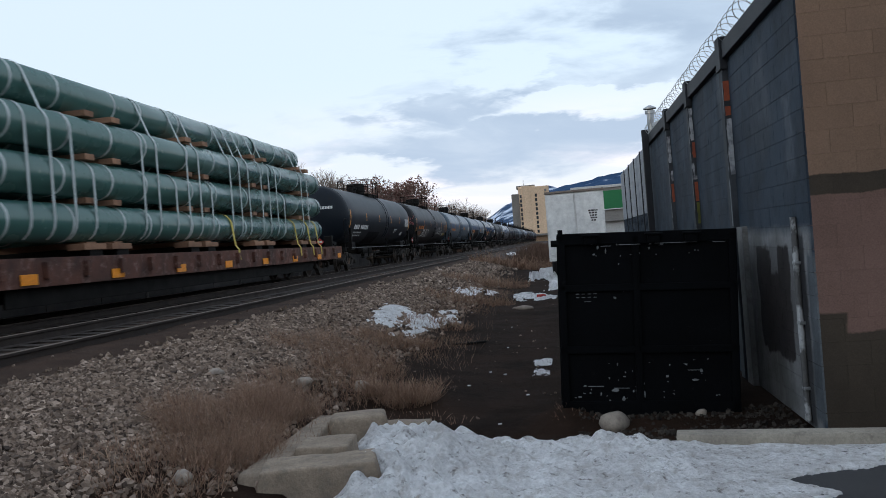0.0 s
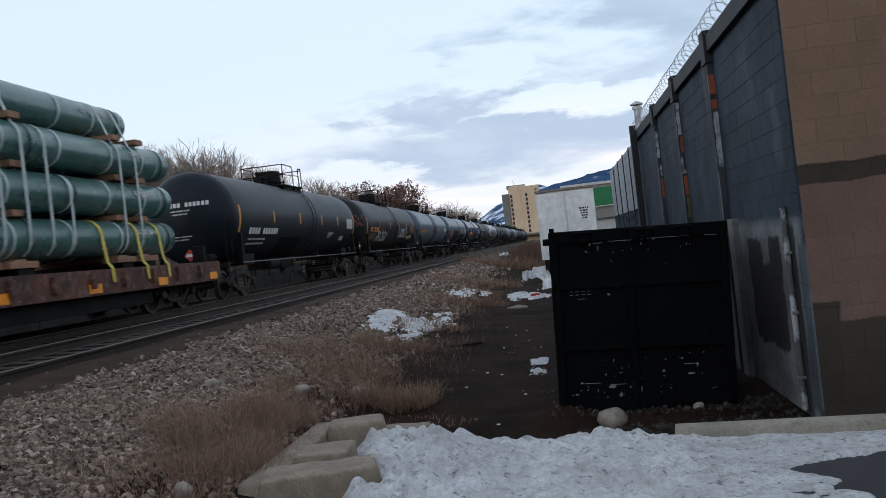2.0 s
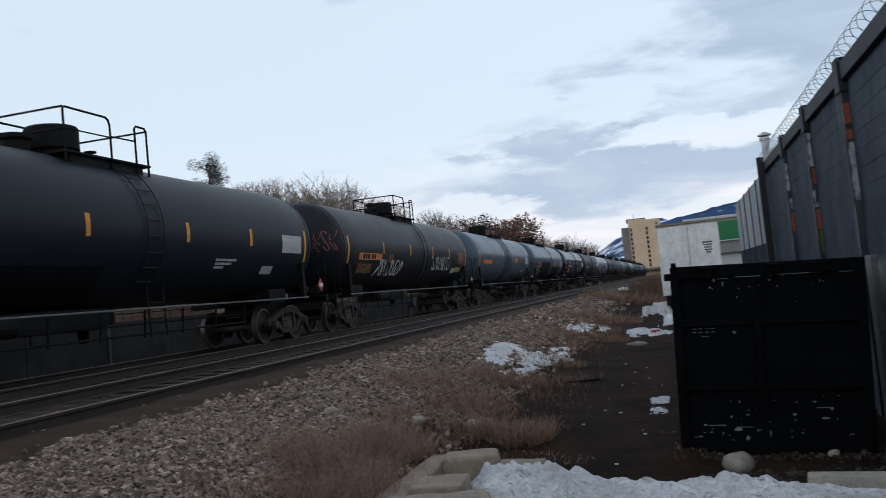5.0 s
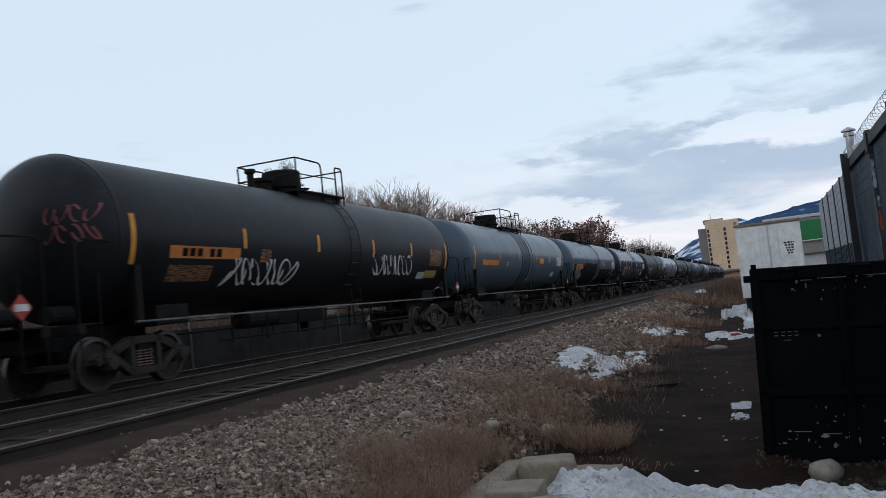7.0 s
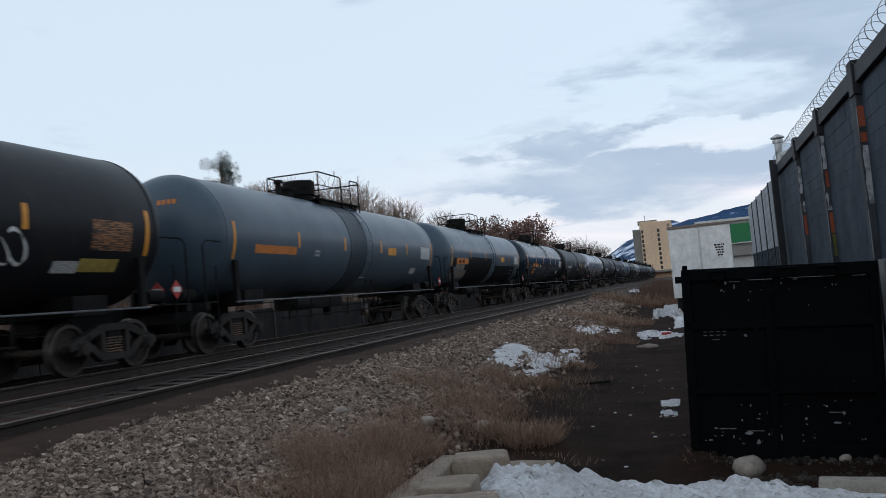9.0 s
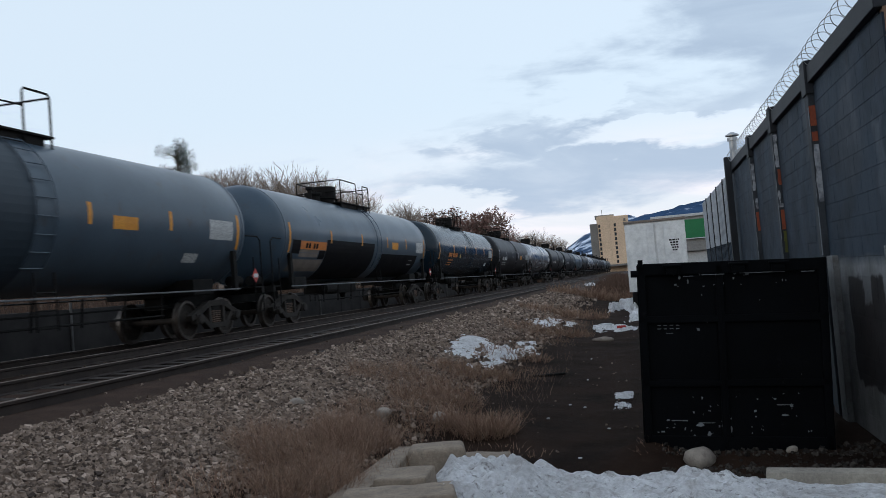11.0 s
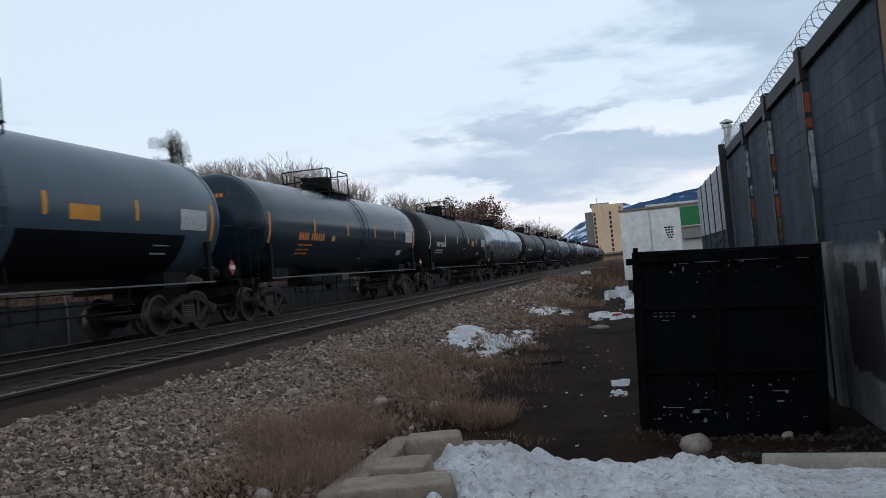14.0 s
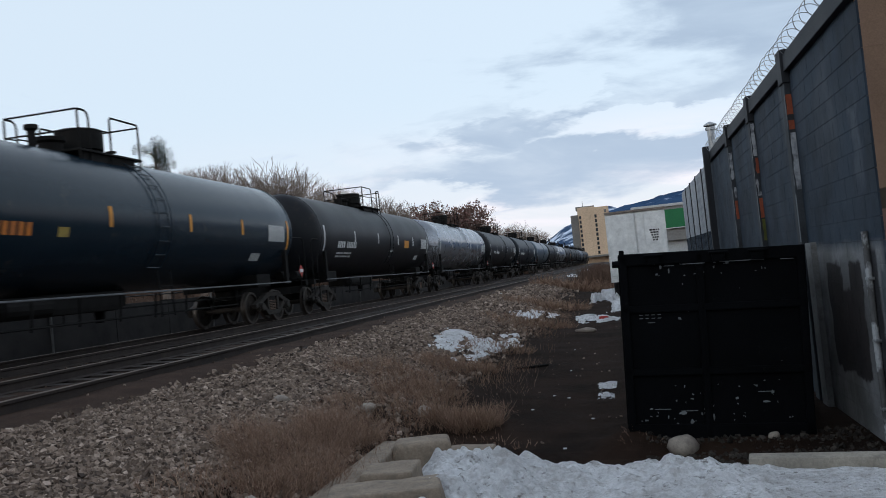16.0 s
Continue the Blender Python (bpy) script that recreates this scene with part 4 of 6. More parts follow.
    part("vent_valve", lathe(bmesh.new(), [(zt - 0.1, 0.08), (zt + 0.30, 0.08), (zt + 0.34, 0.14), (zt + 0.42, 0.13), (zt + 0.44, 0.04)], 12, "z", (0.2, yd - 1.75, 0)), M_under, car)
    part("valve_wheel", lathe(bmesh.new(), [(zt - 0.05, 0.05), (zt + 0.16, 0.05), (zt + 0.17, 0.12), (zt + 0.20, 0.12)], 12, "z", (0.25, yd + 0.75, 0)), M_under, car)
    hr = zt + 0.76
    for sx in (-1, 1):
        x = sx * 0.84
        part("top_walkway", boxed(sx * 0.66, (r0 + h1) / 2, zt - 0.06, 0.42, h1 - r0 + 0.1, 0.045, 0.006), M_under, car)
        part("walkway_bracket", boxed(sx * 0.78, (r0 + h1) / 2, zt - 0.20, 0.05, h1 - r0 - 0.3, 0.26, 0.006), M_under, car)
        rail = part("top_handrail", tubed([(x, r0, zt - 0.25), (x, r0, hr - 0.05), (x, r0 + 0.05, hr), (x, r1 - 0.12, hr), (x, r1 - 0.04, hr - 0.04), (x, r1, hr - 0.14), (x, r1, zt - 0.25)], 0.022, 8), M_under, car)
        part("cross_bar", tubed([(x, r1, zt + 0.40), (x, h0, zt + 0.42)], 0.018, 6), M_under, rail)
        part("knee_rail", tubed([(x, r0, zt + 0.36), (x, r1, zt + 0.38)], 0.016, 6), M_under, rail)
        part("ladder_hoop", tubed([(x, h0, zt - 0.28), (x, h0, hr - 0.08), (x, h0 + 0.05, hr - 0.02), (x, h1 - 0.05, hr - 0.02), (x, h1, hr - 0.08), (x, h1, zt - 0.3)], 0.022, 8), M_under, car)
        for y in (0.46, 0.98):
            part("side_ladder", tubed([(sx * (R_TANK + 0.05) * math.cos(radians(a)), y, Z_AXIS + (R_TANK + 0.05) * math.sin(radians(a))) for a in range(70, -50, -8)], 0.013, 6), paint, car)
            part("ladder_foot", tubed([(sx * 1.36, y, Z_AXIS - 1.1), (sx * 1.40, y, 0.55)], 0.02, 6), M_under, car)
        for a in range(66, -50, -12):
            xx, zz = sx * (R_TANK + 0.05) * math.cos(radians(a)), Z_AXIS + (R_TANK + 0.05) * math.sin(radians(a))
            part("rung", tubed([(xx, 0.46, zz), (xx, 0.98, zz)], 0.012, 6), paint, car)
        for k in range(3):
            part("rung", tubed([(sx * 1.39, 0.46, 0.6 + 0.3 * k), (sx * 1.39, 0.98, 0.6 + 0.3 * k)], 0.016, 6), M_under, car)
    for y, z in ((r0, 0.76), (r0, 0.36), (h1, 0.68)):
        part("top_crossrail", tubed([(-0.84, y, zt + z), (0.84, y, zt + z)], 0.020, 6), M_under, car)
    if "belt" in spec:
        y0, y1 = spec["belt"]
        part("jacket_belt", lathe(bmesh.new(), [(y0, R_TANK), (y0, R_TANK + 0.014), (y1, R_TANK + 0.014), (y1, R_TANK)], 64, "y", (0, 0, Z_AXIS)), M_belt, car, "darker belt round the tank")
    # brake gear that hangs low along the side
    part("low_rail", tubed([(1.15, -5.0, 0.62), (1.15, 4.6, 0.62)], 0.022, 6), M_under, car)
    for y in np.arange(-4.6, 4.6, 1.3):
        part("hanger", tubed([(1.15, y, 0.55), (1.2, y, 1.08)], 0.022, 6), M_under, car)
    part("belly_skid", boxed(0, -0.9, 1.0, 1.1, 2.6, 0.42, 0.12), M_under, car)
    # reflective strips and markings on the near side
    for i, y in enumerate((-7.6, -4.3, -1.2, 1.9, 4.6, 7.65)):
        tall = i in (0, 5)
        bm = side_patch(bmesh.new(), y - 0.06, y + 0.06, -9 if not tall else -23, 7 if not tall else 11)
        part("reflector", bm, M_yellow if spec.get("yellow", True) else M_white, car, "faded yellow reflective strip")
    for nm, mat, y0, y1, a0, a1 in spec.get("patches", ()):
        part(nm, side_patch(bmesh.new(), y0, y1, a0, a1, 1, 0.004), mat, car)
    for mat, y0, a, hgt, pattern in spec.get("marks", ()):
        y = y0
        for k in pattern:
            if k > 0:
                part("letter_bar", side_patch(bmesh.new(), y, y + k, a, a + hgt, 1, 0.007), mat, car)
            y += abs(k) + 0.06
    if spec.get("panel", True):
        part("data_panel", side_patch(bmesh.new(), 6.25, 7.38, -14, 4, 1, 0.008), M_data, car, "pale panel of small print")
    part("frame_mark", side_patch(bmesh.new(), 5.35, 5.95, -37, -28, 1, 0.006), M_data, car)
    for mat, x, z, hgt, pattern in spec.get("head", ()):      # lettering on the near end
        for k in pattern:
            if k > 0:
                part("letter_bar", head_patch(bmesh.new(), x, x + k, z, z + hgt), mat, car)
            x += abs(k) + 0.035
    for x, z, wdt, hgt, mat, seed in spec.get("head_graffiti", ()):
        head_graffiti(car, x, z, wdt, hgt, mat, seed)
    if spec.get("end_placard"):
        pe = part("placard", placard_mesh(), M_red, car, "red and white hazard diamond")
        pe.matrix_basis = pose(0.24, -h - 0.22, 1.47, 0, 0, -90)
        part("placard_band", boxed(0.016, 0, 0, 0.008, 0.24, 0.09, 0), M_white, pe)
        part("placard_holder", boxed(-0.02, 0, -0.12, 0.03, 0.08, 0.5, 0.006), M_under, pe)
    pl = part("placard", placard_mesh(), M_red, car, "red and white hazard diamond")
    pl.matrix_basis = pose(1.46, h - 0.2, 1.42)
    part("placard_band", boxed(0.016, 0, 0, 0.008, 0.24, 0.10, 0), M_white, pl)
    for g in spec.get("graffiti", ()):
        graffiti(car, *g)
    return car


def head_y(x, z, lift=0.006):
    """The near dome's surface at that place across and in height."""
    k = min(0.999, math.hypot(x, z - Z_AXIS) / R_TANK)
    return -TANK / 2 + DOME * (1 - math.sqrt(1 - k * k)) - lift


def head_patch(bm, x0, x1, z0, z1):
    n = 2
    g = [[bm.verts.new((x, head_y(x, z), z)) for x in (x0, x1)] for z in [z0 + (z1 - z0) * i / n for i in range(n + 1)]]
    for p, q in zip(g, g[1:]):
        bm.faces.new((p[0], p[1], q[1], q[0]))
    return bm


def head_graffiti(car, x, z, width, height, mat, seed):
    rng = random.Random(seed)
    for k in range(8):
        bm = bmesh.new()
        cx, cz, ph = x + width * (k % 4 + 0.5) / 4, z + height * (0.75 if k < 4 else 0.25), rng.uniform(0, 6)
        rows = []
        for i in range(11):
            t = i / 10
            px, pz = cx + 0.11 * width * math.sin(ph + 4.5 * t), cz + 0.22 * height * math.sin(ph * 1.7 + 5 * t)
            rows.append([bm.verts.new((px + g * 0.014, head_y(px + g * 0.014, pz + g * 0.01, 0.008 + 0.001 * k), pz + g * 0.01)) for g in (-1, 1)])
        for p, q in zip(rows, rows[1:]):
            bm.faces.new((p[0], p[1], q[1], q[0]))
        part("graffiti_stroke", bm, mat, car)


def placard_mesh():
    bm = bmesh.new()
    v = [bm.verts.new((0, a, b)) for a, b in ((0, -0.19), (0.19, 0), (0, 0.19), (-0.19, 0))]
    f = bm.faces.new(v)
    ex = bmesh.ops.extrude_face_region(bm, geom=[f])
    bmesh.ops.translate(bm, vec=(0.01, 0, 0), verts=[q for q in ex["geom"] if isinstance(q, bmesh.types.BMVert)])
    bmesh.ops.recalc_face_normals(bm, faces=bm.faces)
    return bm


def graffiti(car, y, a, width, height, mat, seed):
    """Sprayed looping strokes, no readable letters."""
    rng = random.Random(seed)
    n = 9
    for k in range(n):
        bm = bmesh.new()
        cy = y + width * (k + 0.5) / n
        ph, turns = rng.uniform(0, 6), rng.uniform(3, 6)
        rows = []
        for i in range(13):
            t = i / 12
            yy = cy + 0.8 * width / n * math.sin(ph + t * turns)
            aa = radians(a + height * (0.5 + 0.5 * math.sin(ph * 1.7 + t * 5.0)))
            o = 0.035 * math.sin(ph + t * 4), 0.035 * math.cos(ph + t * 4) / R_TANK
            lift = R_TANK + 0.009 + 0.001 * k
            rows.append([bm.verts.new((lift * math.cos(aa + g * o[1]), yy + g * o[0], Z_AXIS + lift * math.sin(aa + g * o[1]))) for g in (-1, 1)])
        for p, q in zip(rows, rows[1:]):
            bm.faces.new((p[0], p[1], q[1], q[0]))
        part("graffiti_stroke", bm, mat, car)


M_rim = material("pale_edge_steel", (0.16, 0.165, 0.17), (0.10, 0.10, 0.105), 0.5, 0.3, grain=40, patch=3, bump=0.2)
M_data = material("data_panel_print", (0.55, 0.55, 0.53), (0.30, 0.30, 0.30), 0.7, grain=30, patch=16, bump=0.0, spread=(0.45, 0.55), stretch=(1, 1, 5))
M_belt = material("slate_belt_paint", (0.036, 0.050, 0.064), (0.030, 0.042, 0.054), 0.45, spec=0.2, grain=50, patch=1.0, bump=0.05)
M_pink = material("faded_red_spray", (0.30, 0.08, 0.08), (0.20, 0.06, 0.06), 0.7, grain=50, patch=4, bump=0.05)
M_tan = material("primer_patch", (0.22, 0.18, 0.15), (0.16, 0.13, 0.11), 0.7, grain=40, patch=2, bump=0.05)
M_greycar = material("blue_grey_tank_paint", (0.068, 0.096, 0.124), (0.055, 0.078, 0.102), 0.32, vary=0.08, spec=0.3, grain=50, patch=0.7, bump=0.04, dirt=(0.06, 0.055, 0.05), dirt_amount=0.25)
M_greycar2 = material("slate_tank_paint", (0.058, 0.088, 0.118), (0.048, 0.072, 0.098), 0.30, vary=0.08, spec=0.3, grain=50, patch=0.7, bump=0.04, dirt=(0.06, 0.055, 0.05), dirt_amount=0.2)
M_bluecar = material("navy_tank_paint", (0.008, 0.019, 0.030), (0.011, 0.023, 0.034), 0.24, vary=0.06, spec=0.25, grain=50, patch=0.8, bump=0.05, dirt=(0.05, 0.045, 0.04), dirt_amount=0.12)
M_darkcar = material("charcoal_tank_paint", (0.012, 0.0128, 0.0158), (0.017, 0.0173, 0.019), 0.42, vary=0.08, spec=0.14, grain=50, patch=0.9, bump=0.05, dirt=(0.035, 0.028, 0.024), dirt_amount=0.25)
M_silver = material("silver_tank_paint", (0.34, 0.35, 0.38), (0.24, 0.25, 0.27), 0.28, 0.75, grain=40, patch=0.8, bump=0.06, dirt=(0.08, 0.07, 0.06), dirt_amount=0.35)
M_dullyellow = material("dull_yellow_plate", (0.42, 0.30, 0.07), (0.30, 0.21, 0.06), 0.6, grain=40, patch=6)
M_rustprint = material("orange_print", (0.30, 0.13, 0.05), (0.03, 0.025, 0.022), 0.6, grain=30, patch=14, bump=0.0, spread=(0.47, 0.53), stretch=(1, 0.4, 5))
M_coal = material("black_patch_paint", (0.006, 0.0065, 0.008), (0.009, 0.0095, 0.011), 0.5, spec=0.06, grain=40, patch=2, bump=0.05)

LET = (0.22, 0.2, 0.2, 0.22, -0.2, 0.2, 0.2, 0.2, 0.2, 0.2, 0.2)
LET2 = (0.15, 0.14, 0.14, 0.15, -0.1, 0.13, 0.13, 0.13, 0.13, 0.13, 0.13)
SMALL = (0.4, 0.25, 0.5, 0.3)
SPECS = [
    ("glossy black tank car with white lettering", M_black, dict(end_placard=True, head=[(M_white, -0.52, 2.98, 0.13, (0.10, 0.10, 0.10, 0.10, -0.08, 0.09, 0.09, 0.09, 0.09, 0.09, 0.09)), (M_data, -0.36, 2.84, 0.045, (0.18, 0.22, 0.16)), (M_data, -0.30, 2.74, 0.045, (0.2, 0.14, 0.08)), (M_data, -0.45, 2.05, 0.035, (0.3, 0.35)), (M_data, -0.45, 1.96, 0.035, (0.25, 0.3))], marks=[(M_white, -6.67, -25.5, 8.5, LET), (M_data, -6.55, -34, 3, SMALL), (M_data, -6.55, -41, 3, SMALL), (M_data, 3.1, -24, 2.2, (0.9,)), (M_data, 3.1, -27.5, 2.2, (0.7,)), (M_data, 3.1, -31, 2.2, (0.4,))], patches=[("repaint_patch", M_coal, -3.4, -0.6, -62, -30)])),
    ("weathered black tank car with sprayed graffiti", M_darkcar, dict(head_graffiti=[(0.55, 2.45, 0.8, 0.65, M_pink, 4)], panel=False, patches=[("orange_panel", M_orange, -6.64, -4.45, -18, -9), ("lettering_panel", M_rustprint, -6.6, -5.3, -36, -23), ("lettering_panel", M_rustprint, -3.7, -3.3, -20, -9), ("orange_print_panel", M_rustprint, 6.14, 7.2, -20, 1), ("label_plate", M_dullyellow, 5.95, 6.95, -36, -26)], marks=[(M_coal, -6.3, -16.5, 6, (0.16, 0.16, 0.16, -0.1, 0.16, 0.16))], graffiti=[(-4.8, -40, 2.6, 23, M_white, 1), (1.9, -31, 2.7, 22, M_white, 2)])),
    ("blue-grey tank car with a plain orange label", M_greycar, dict(dome=-1.0, rail=(-1.4, 0.35), hoop=(1.1, 1.8), belt=(-0.75, 0.55), end_placard=True, head=[(M_orange, -0.30, 3.36, 0.11, (0.09, 0.09, 0.09, -0.05, 0.08, 0.08, 0.08, 0.08)), (M_orange, -0.26, 3.24, 0.04, (0.16, 0.14)), (M_orange, -0.26, 3.14, 0.04, (0.12, 0.1))], patches=[("orange_panel", M_orange, -6.64, -4.44, -16.5, -8.5), ("label_plate", M_yellow, 2.6, 3.4, -11, -1)], marks=[(M_data, -3.3, -13, 2.5, (0.3,)), (M_data, -3.3, -17, 2.5, (0.3,))])),
    ("blue-grey tank car with black and tan repaint patches", M_greycar2, dict(dome=-1.0, rail=(-1.4, 0.35), hoop=(1.1, 1.8), marks=[(M_coal, -6.4, -17, 6, (0.16, 0.16, -0.1, 0.16, 0.16))], patches=[("repaint_patch", M_coal, -7.40, -6.80, -24, -8), ("orange_panel", M_orange, -6.78, -4.70, -18.5, -8.5), ("repaint_patch", M_tan, -6.78, -5.3, -28, -19), ("repaint_patch", M_coal, -5.25, -4.72, -30, -19), ("repaint_patch", M_tan, -7.25, -4.72, -48, -31), ("repaint_patch", M_coal, -4.68, 0.25, -66, -5), ("repaint_patch", M_coal, 1.25, 6.5, -66, -19), ("label_plate", M_yellow, 2.54, 3.40, -11, 0)])),
    ("dark navy tank car with orange lettering", M_bluecar, dict(dome=0.1, rail=(-1.1, -0.75), hoop=(-0.03, 1.03), end_placard=True, head=[(M_orange, -0.30, 3.36, 0.11, (0.09, 0.09, 0.09, -0.05, 0.08, 0.08, 0.08, 0.08)), (M_orange, -0.26, 3.24, 0.04, (0.16, 0.14)), (M_orange, -0.26, 3.14, 0.04, (0.12, 0.1))], marks=[(M_orange, -5.5, -18, 9, LET2), (M_orange, -5.5, -25, 2.2, (0.4, 0.3, 0.3)), (M_orange, -5.5, -31, 2.2, (0.5, 0.4)), (M_orange, -5.5, -36, 2.2, (0.4, 0.5))], patches=[("label_plate", M_dullyellow, -2.75, -2.45, -18, -11)])),
    ("charcoal tank car with white lettering", M_darkcar, dict(yellow=False, marks=[(M_white, -6.2, -18, 9, LET2), (M_data, -6.2, -27, 2.5, SMALL), (M_data, -6.2, -32, 2.5, SMALL), (M_data, 0.5, -22, 2.5, (0.7,))], patches=[("label_plate", M_yellow, 3.0, 3.8, -14, -1)])),
    ("shiny silver tank car with grimy lower side", M_silver, dict(yellow=False)),
    ("charcoal tank car with pale lettering", M_darkcar, dict(yellow=False, marks=[(M_white, -5.9, -18, 8, LET)])),
    ("black tank car with pale lettering", M_black, dict(yellow=False, marks=[(M_white, -5.9, -18, 8, LET)])),
    ("pale blue-grey tank car without lettering", M_greycar, dict(yellow=False)),
    ("plain charcoal tank car without lettering", M_darkcar, dict(yellow=False)),
    ("plain silver tank car without lettering", M_silver, dict(yellow=False)),
]
for i in range(18):
    if i < len(SPECS):
        label, paint, spec = SPECS[i]
        TANK_CARS.append(tank_car("tank_car", label, paint, spec))
    else:
        TANK_CARS.append(copy_thing(TANK_CARS[(5, 8, 7, 9)[i % 4]], Matrix.Identity(4)))


# ---------------------------------------------------------------- flat car with its load of pipes
M_deck = material("rusty_deck_steel", (0.135, 0.050, 0.032), (0.055, 0.028, 0.022), 0.8, grain=40, patch=1.5, bump=0.3, dirt=(0.30, 0.20, 0.17), dirt_amount=0.35)
M_pipe = material("green_pipe_coating", (0.048, 0.128, 0.112), (0.062, 0.150, 0.132), 0.27, vary=0.06, grain=60, patch=0.6, bump=0.03, dirt=(0.08, 0.13, 0.12), dirt_amount=0.1, spec=1.0)
M_ring = material("dark_pipe_ring", (0.015, 0.025, 0.03), None, 0.4, grain=40)
M_lumber = material("dunnage_timber", (0.32, 0.17, 0.10), (0.24, 0.13, 0.08), 0.85, grain=30, patch=5, bump=0.3, stretch=(6, 1, 1), random=0.2)
M_strap = material("grey_steel_strap", (0.50, 0.55, 0.54), (0.36, 0.41, 0.40), 0.45, grain=50, patch=4, bump=0.05)
M_ystrap = material("yellow_strap", (0.66, 0.50, 0.10), (0.5, 0.38, 0.08), 0.7, grain=50, patch=4, bump=0.05)
FLAT = 27.4
PIPE_R, DECK = 0.41, 1.20
PIPE_Z = 0.32        # from the deck to the lowest pipes


def build_flat_car():
    car = thing("flat_car", "rusty brown flat car with orange reflectors", "flat car")
    h = FLAT / 2
    part("deck", boxed(0, 0, DECK - 0.05, 2.9, FLAT - 1.0, 0.10, 0.01), M_deck, car)
    for sx in (-1, 1):
        sill = part("side_sill", boxed(sx * 1.40, 0, DECK - 0.32, 0.10, FLAT - 1.2, 0.46, 0.015), M_deck, car)
        for y in np.arange(-h + 1.2, h - 0.8, 1.35):
            part("stake_pocket", boxed(sx * 1.49, y, DECK - 0.24, 0.12, 0.16, 0.32, 0.015), M_deck, sill)
        for y in np.arange(-h + 1.0, h, 3.1):
            part("reflector", boxed(sx * 1.475, y + 0.6, DECK - 0.40, 0.02, 0.5, 0.20, 0.004), M_orangeglow, sill, "bright orange reflective plate")
    part("centre_sill", boxed(0, 0, 0.86, 0.7, FLAT - 1.4, 0.5, 0.03), M_under, car)
    for sx in (-1, 1):                       # deep girders between the trucks
        part("girder", boxed(sx * 1.22, 0, 0.62, 0.06, FLAT - 8.6, 0.66, 0.02), M_under, car)
    for e in (-1, 1):
        part("coupler", boxed(0, e * (h - 0.2), 0.86, 0.28, 0.7, 0.26, 0.04), M_truck, car)
        part("end_sill", boxed(0, e * (h - 0.5), DECK - 0.18, 2.9, 0.2, 0.36, 0.02), M_deck, car)
        truck(car, e * (h - 2.6))
    part("hand_brake", boxed(0.9, h - 0.5, DECK + 0.25, 0.35, 0.2, 0.5, 0.05), M_under, car)
    return car


def build_pipe(name, length, x, y0, z):
    """One coated pipe with dark rings; its far end at y0."""
    p = thing(name, "long green coated steel pipe strapped on the flat car", "pipe", group="pipe load")
    r = PIPE_R
    bm = lathe(bmesh.new(), [(0, r - 0.03), (0, r), (-length, r), (-length, r - 0.03), (-length + 0.3, r - 0.03), (-length + 0.3, 0.02)], 40, "y")
    part("pipe_wall", bm, M_pipe, p, smooth=True)
    end = lathe(bmesh.new(), [(-0.02, r - 0.04), (-0.35, r - 0.04), (-0.36, 0.02)], 32, "y")
    part("end_cap", end, M_ring, p)
    for y in (-0.35, -5.2 + 2.2 * nz(x, z, 1, 3.0), -length + 0.4):
        part("pipe_ring", lathe(bmesh.new(), [(y - 0.03, r), (y - 0.03, r + 0.012), (y + 0.03, r + 0.012), (y + 0.03, r)], 40, "y"), M_ring, p)
    for k in range(11):                      # pale bands that hold the bundle
        y = -1.1 - k * (length - 2.0) / 11 - 0.7 * nz(k, x, z, 5.3)
        part("band", lathe(bmesh.new(), [(y - 0.04, r), (y - 0.04, r + 0.008), (y + 0.04, r + 0.008), (y + 0.04, r)], 40, "y"), M_strap, p)
    part("white_ring", lathe(bmesh.new(), [(-0.62, r), (-0.62, r + 0.006), (-0.58, r + 0.006), (-0.58, r)], 40, "y"), M_strap, p)
    for k in range(3):
        bm = bmesh.new()
        for i in range(4):
            a = radians(10 + 6 * k)
            box(bm, 0, 0, 0, 0.006, 0.22, 0.03, 0, pose((r + 0.004) * math.cos(a), -1.0 - 0.28 * i, (r + 0.004) * math.sin(a), 0, -math.degrees(a), 0))
        part("lettering", bm, M_data, p)
    return p


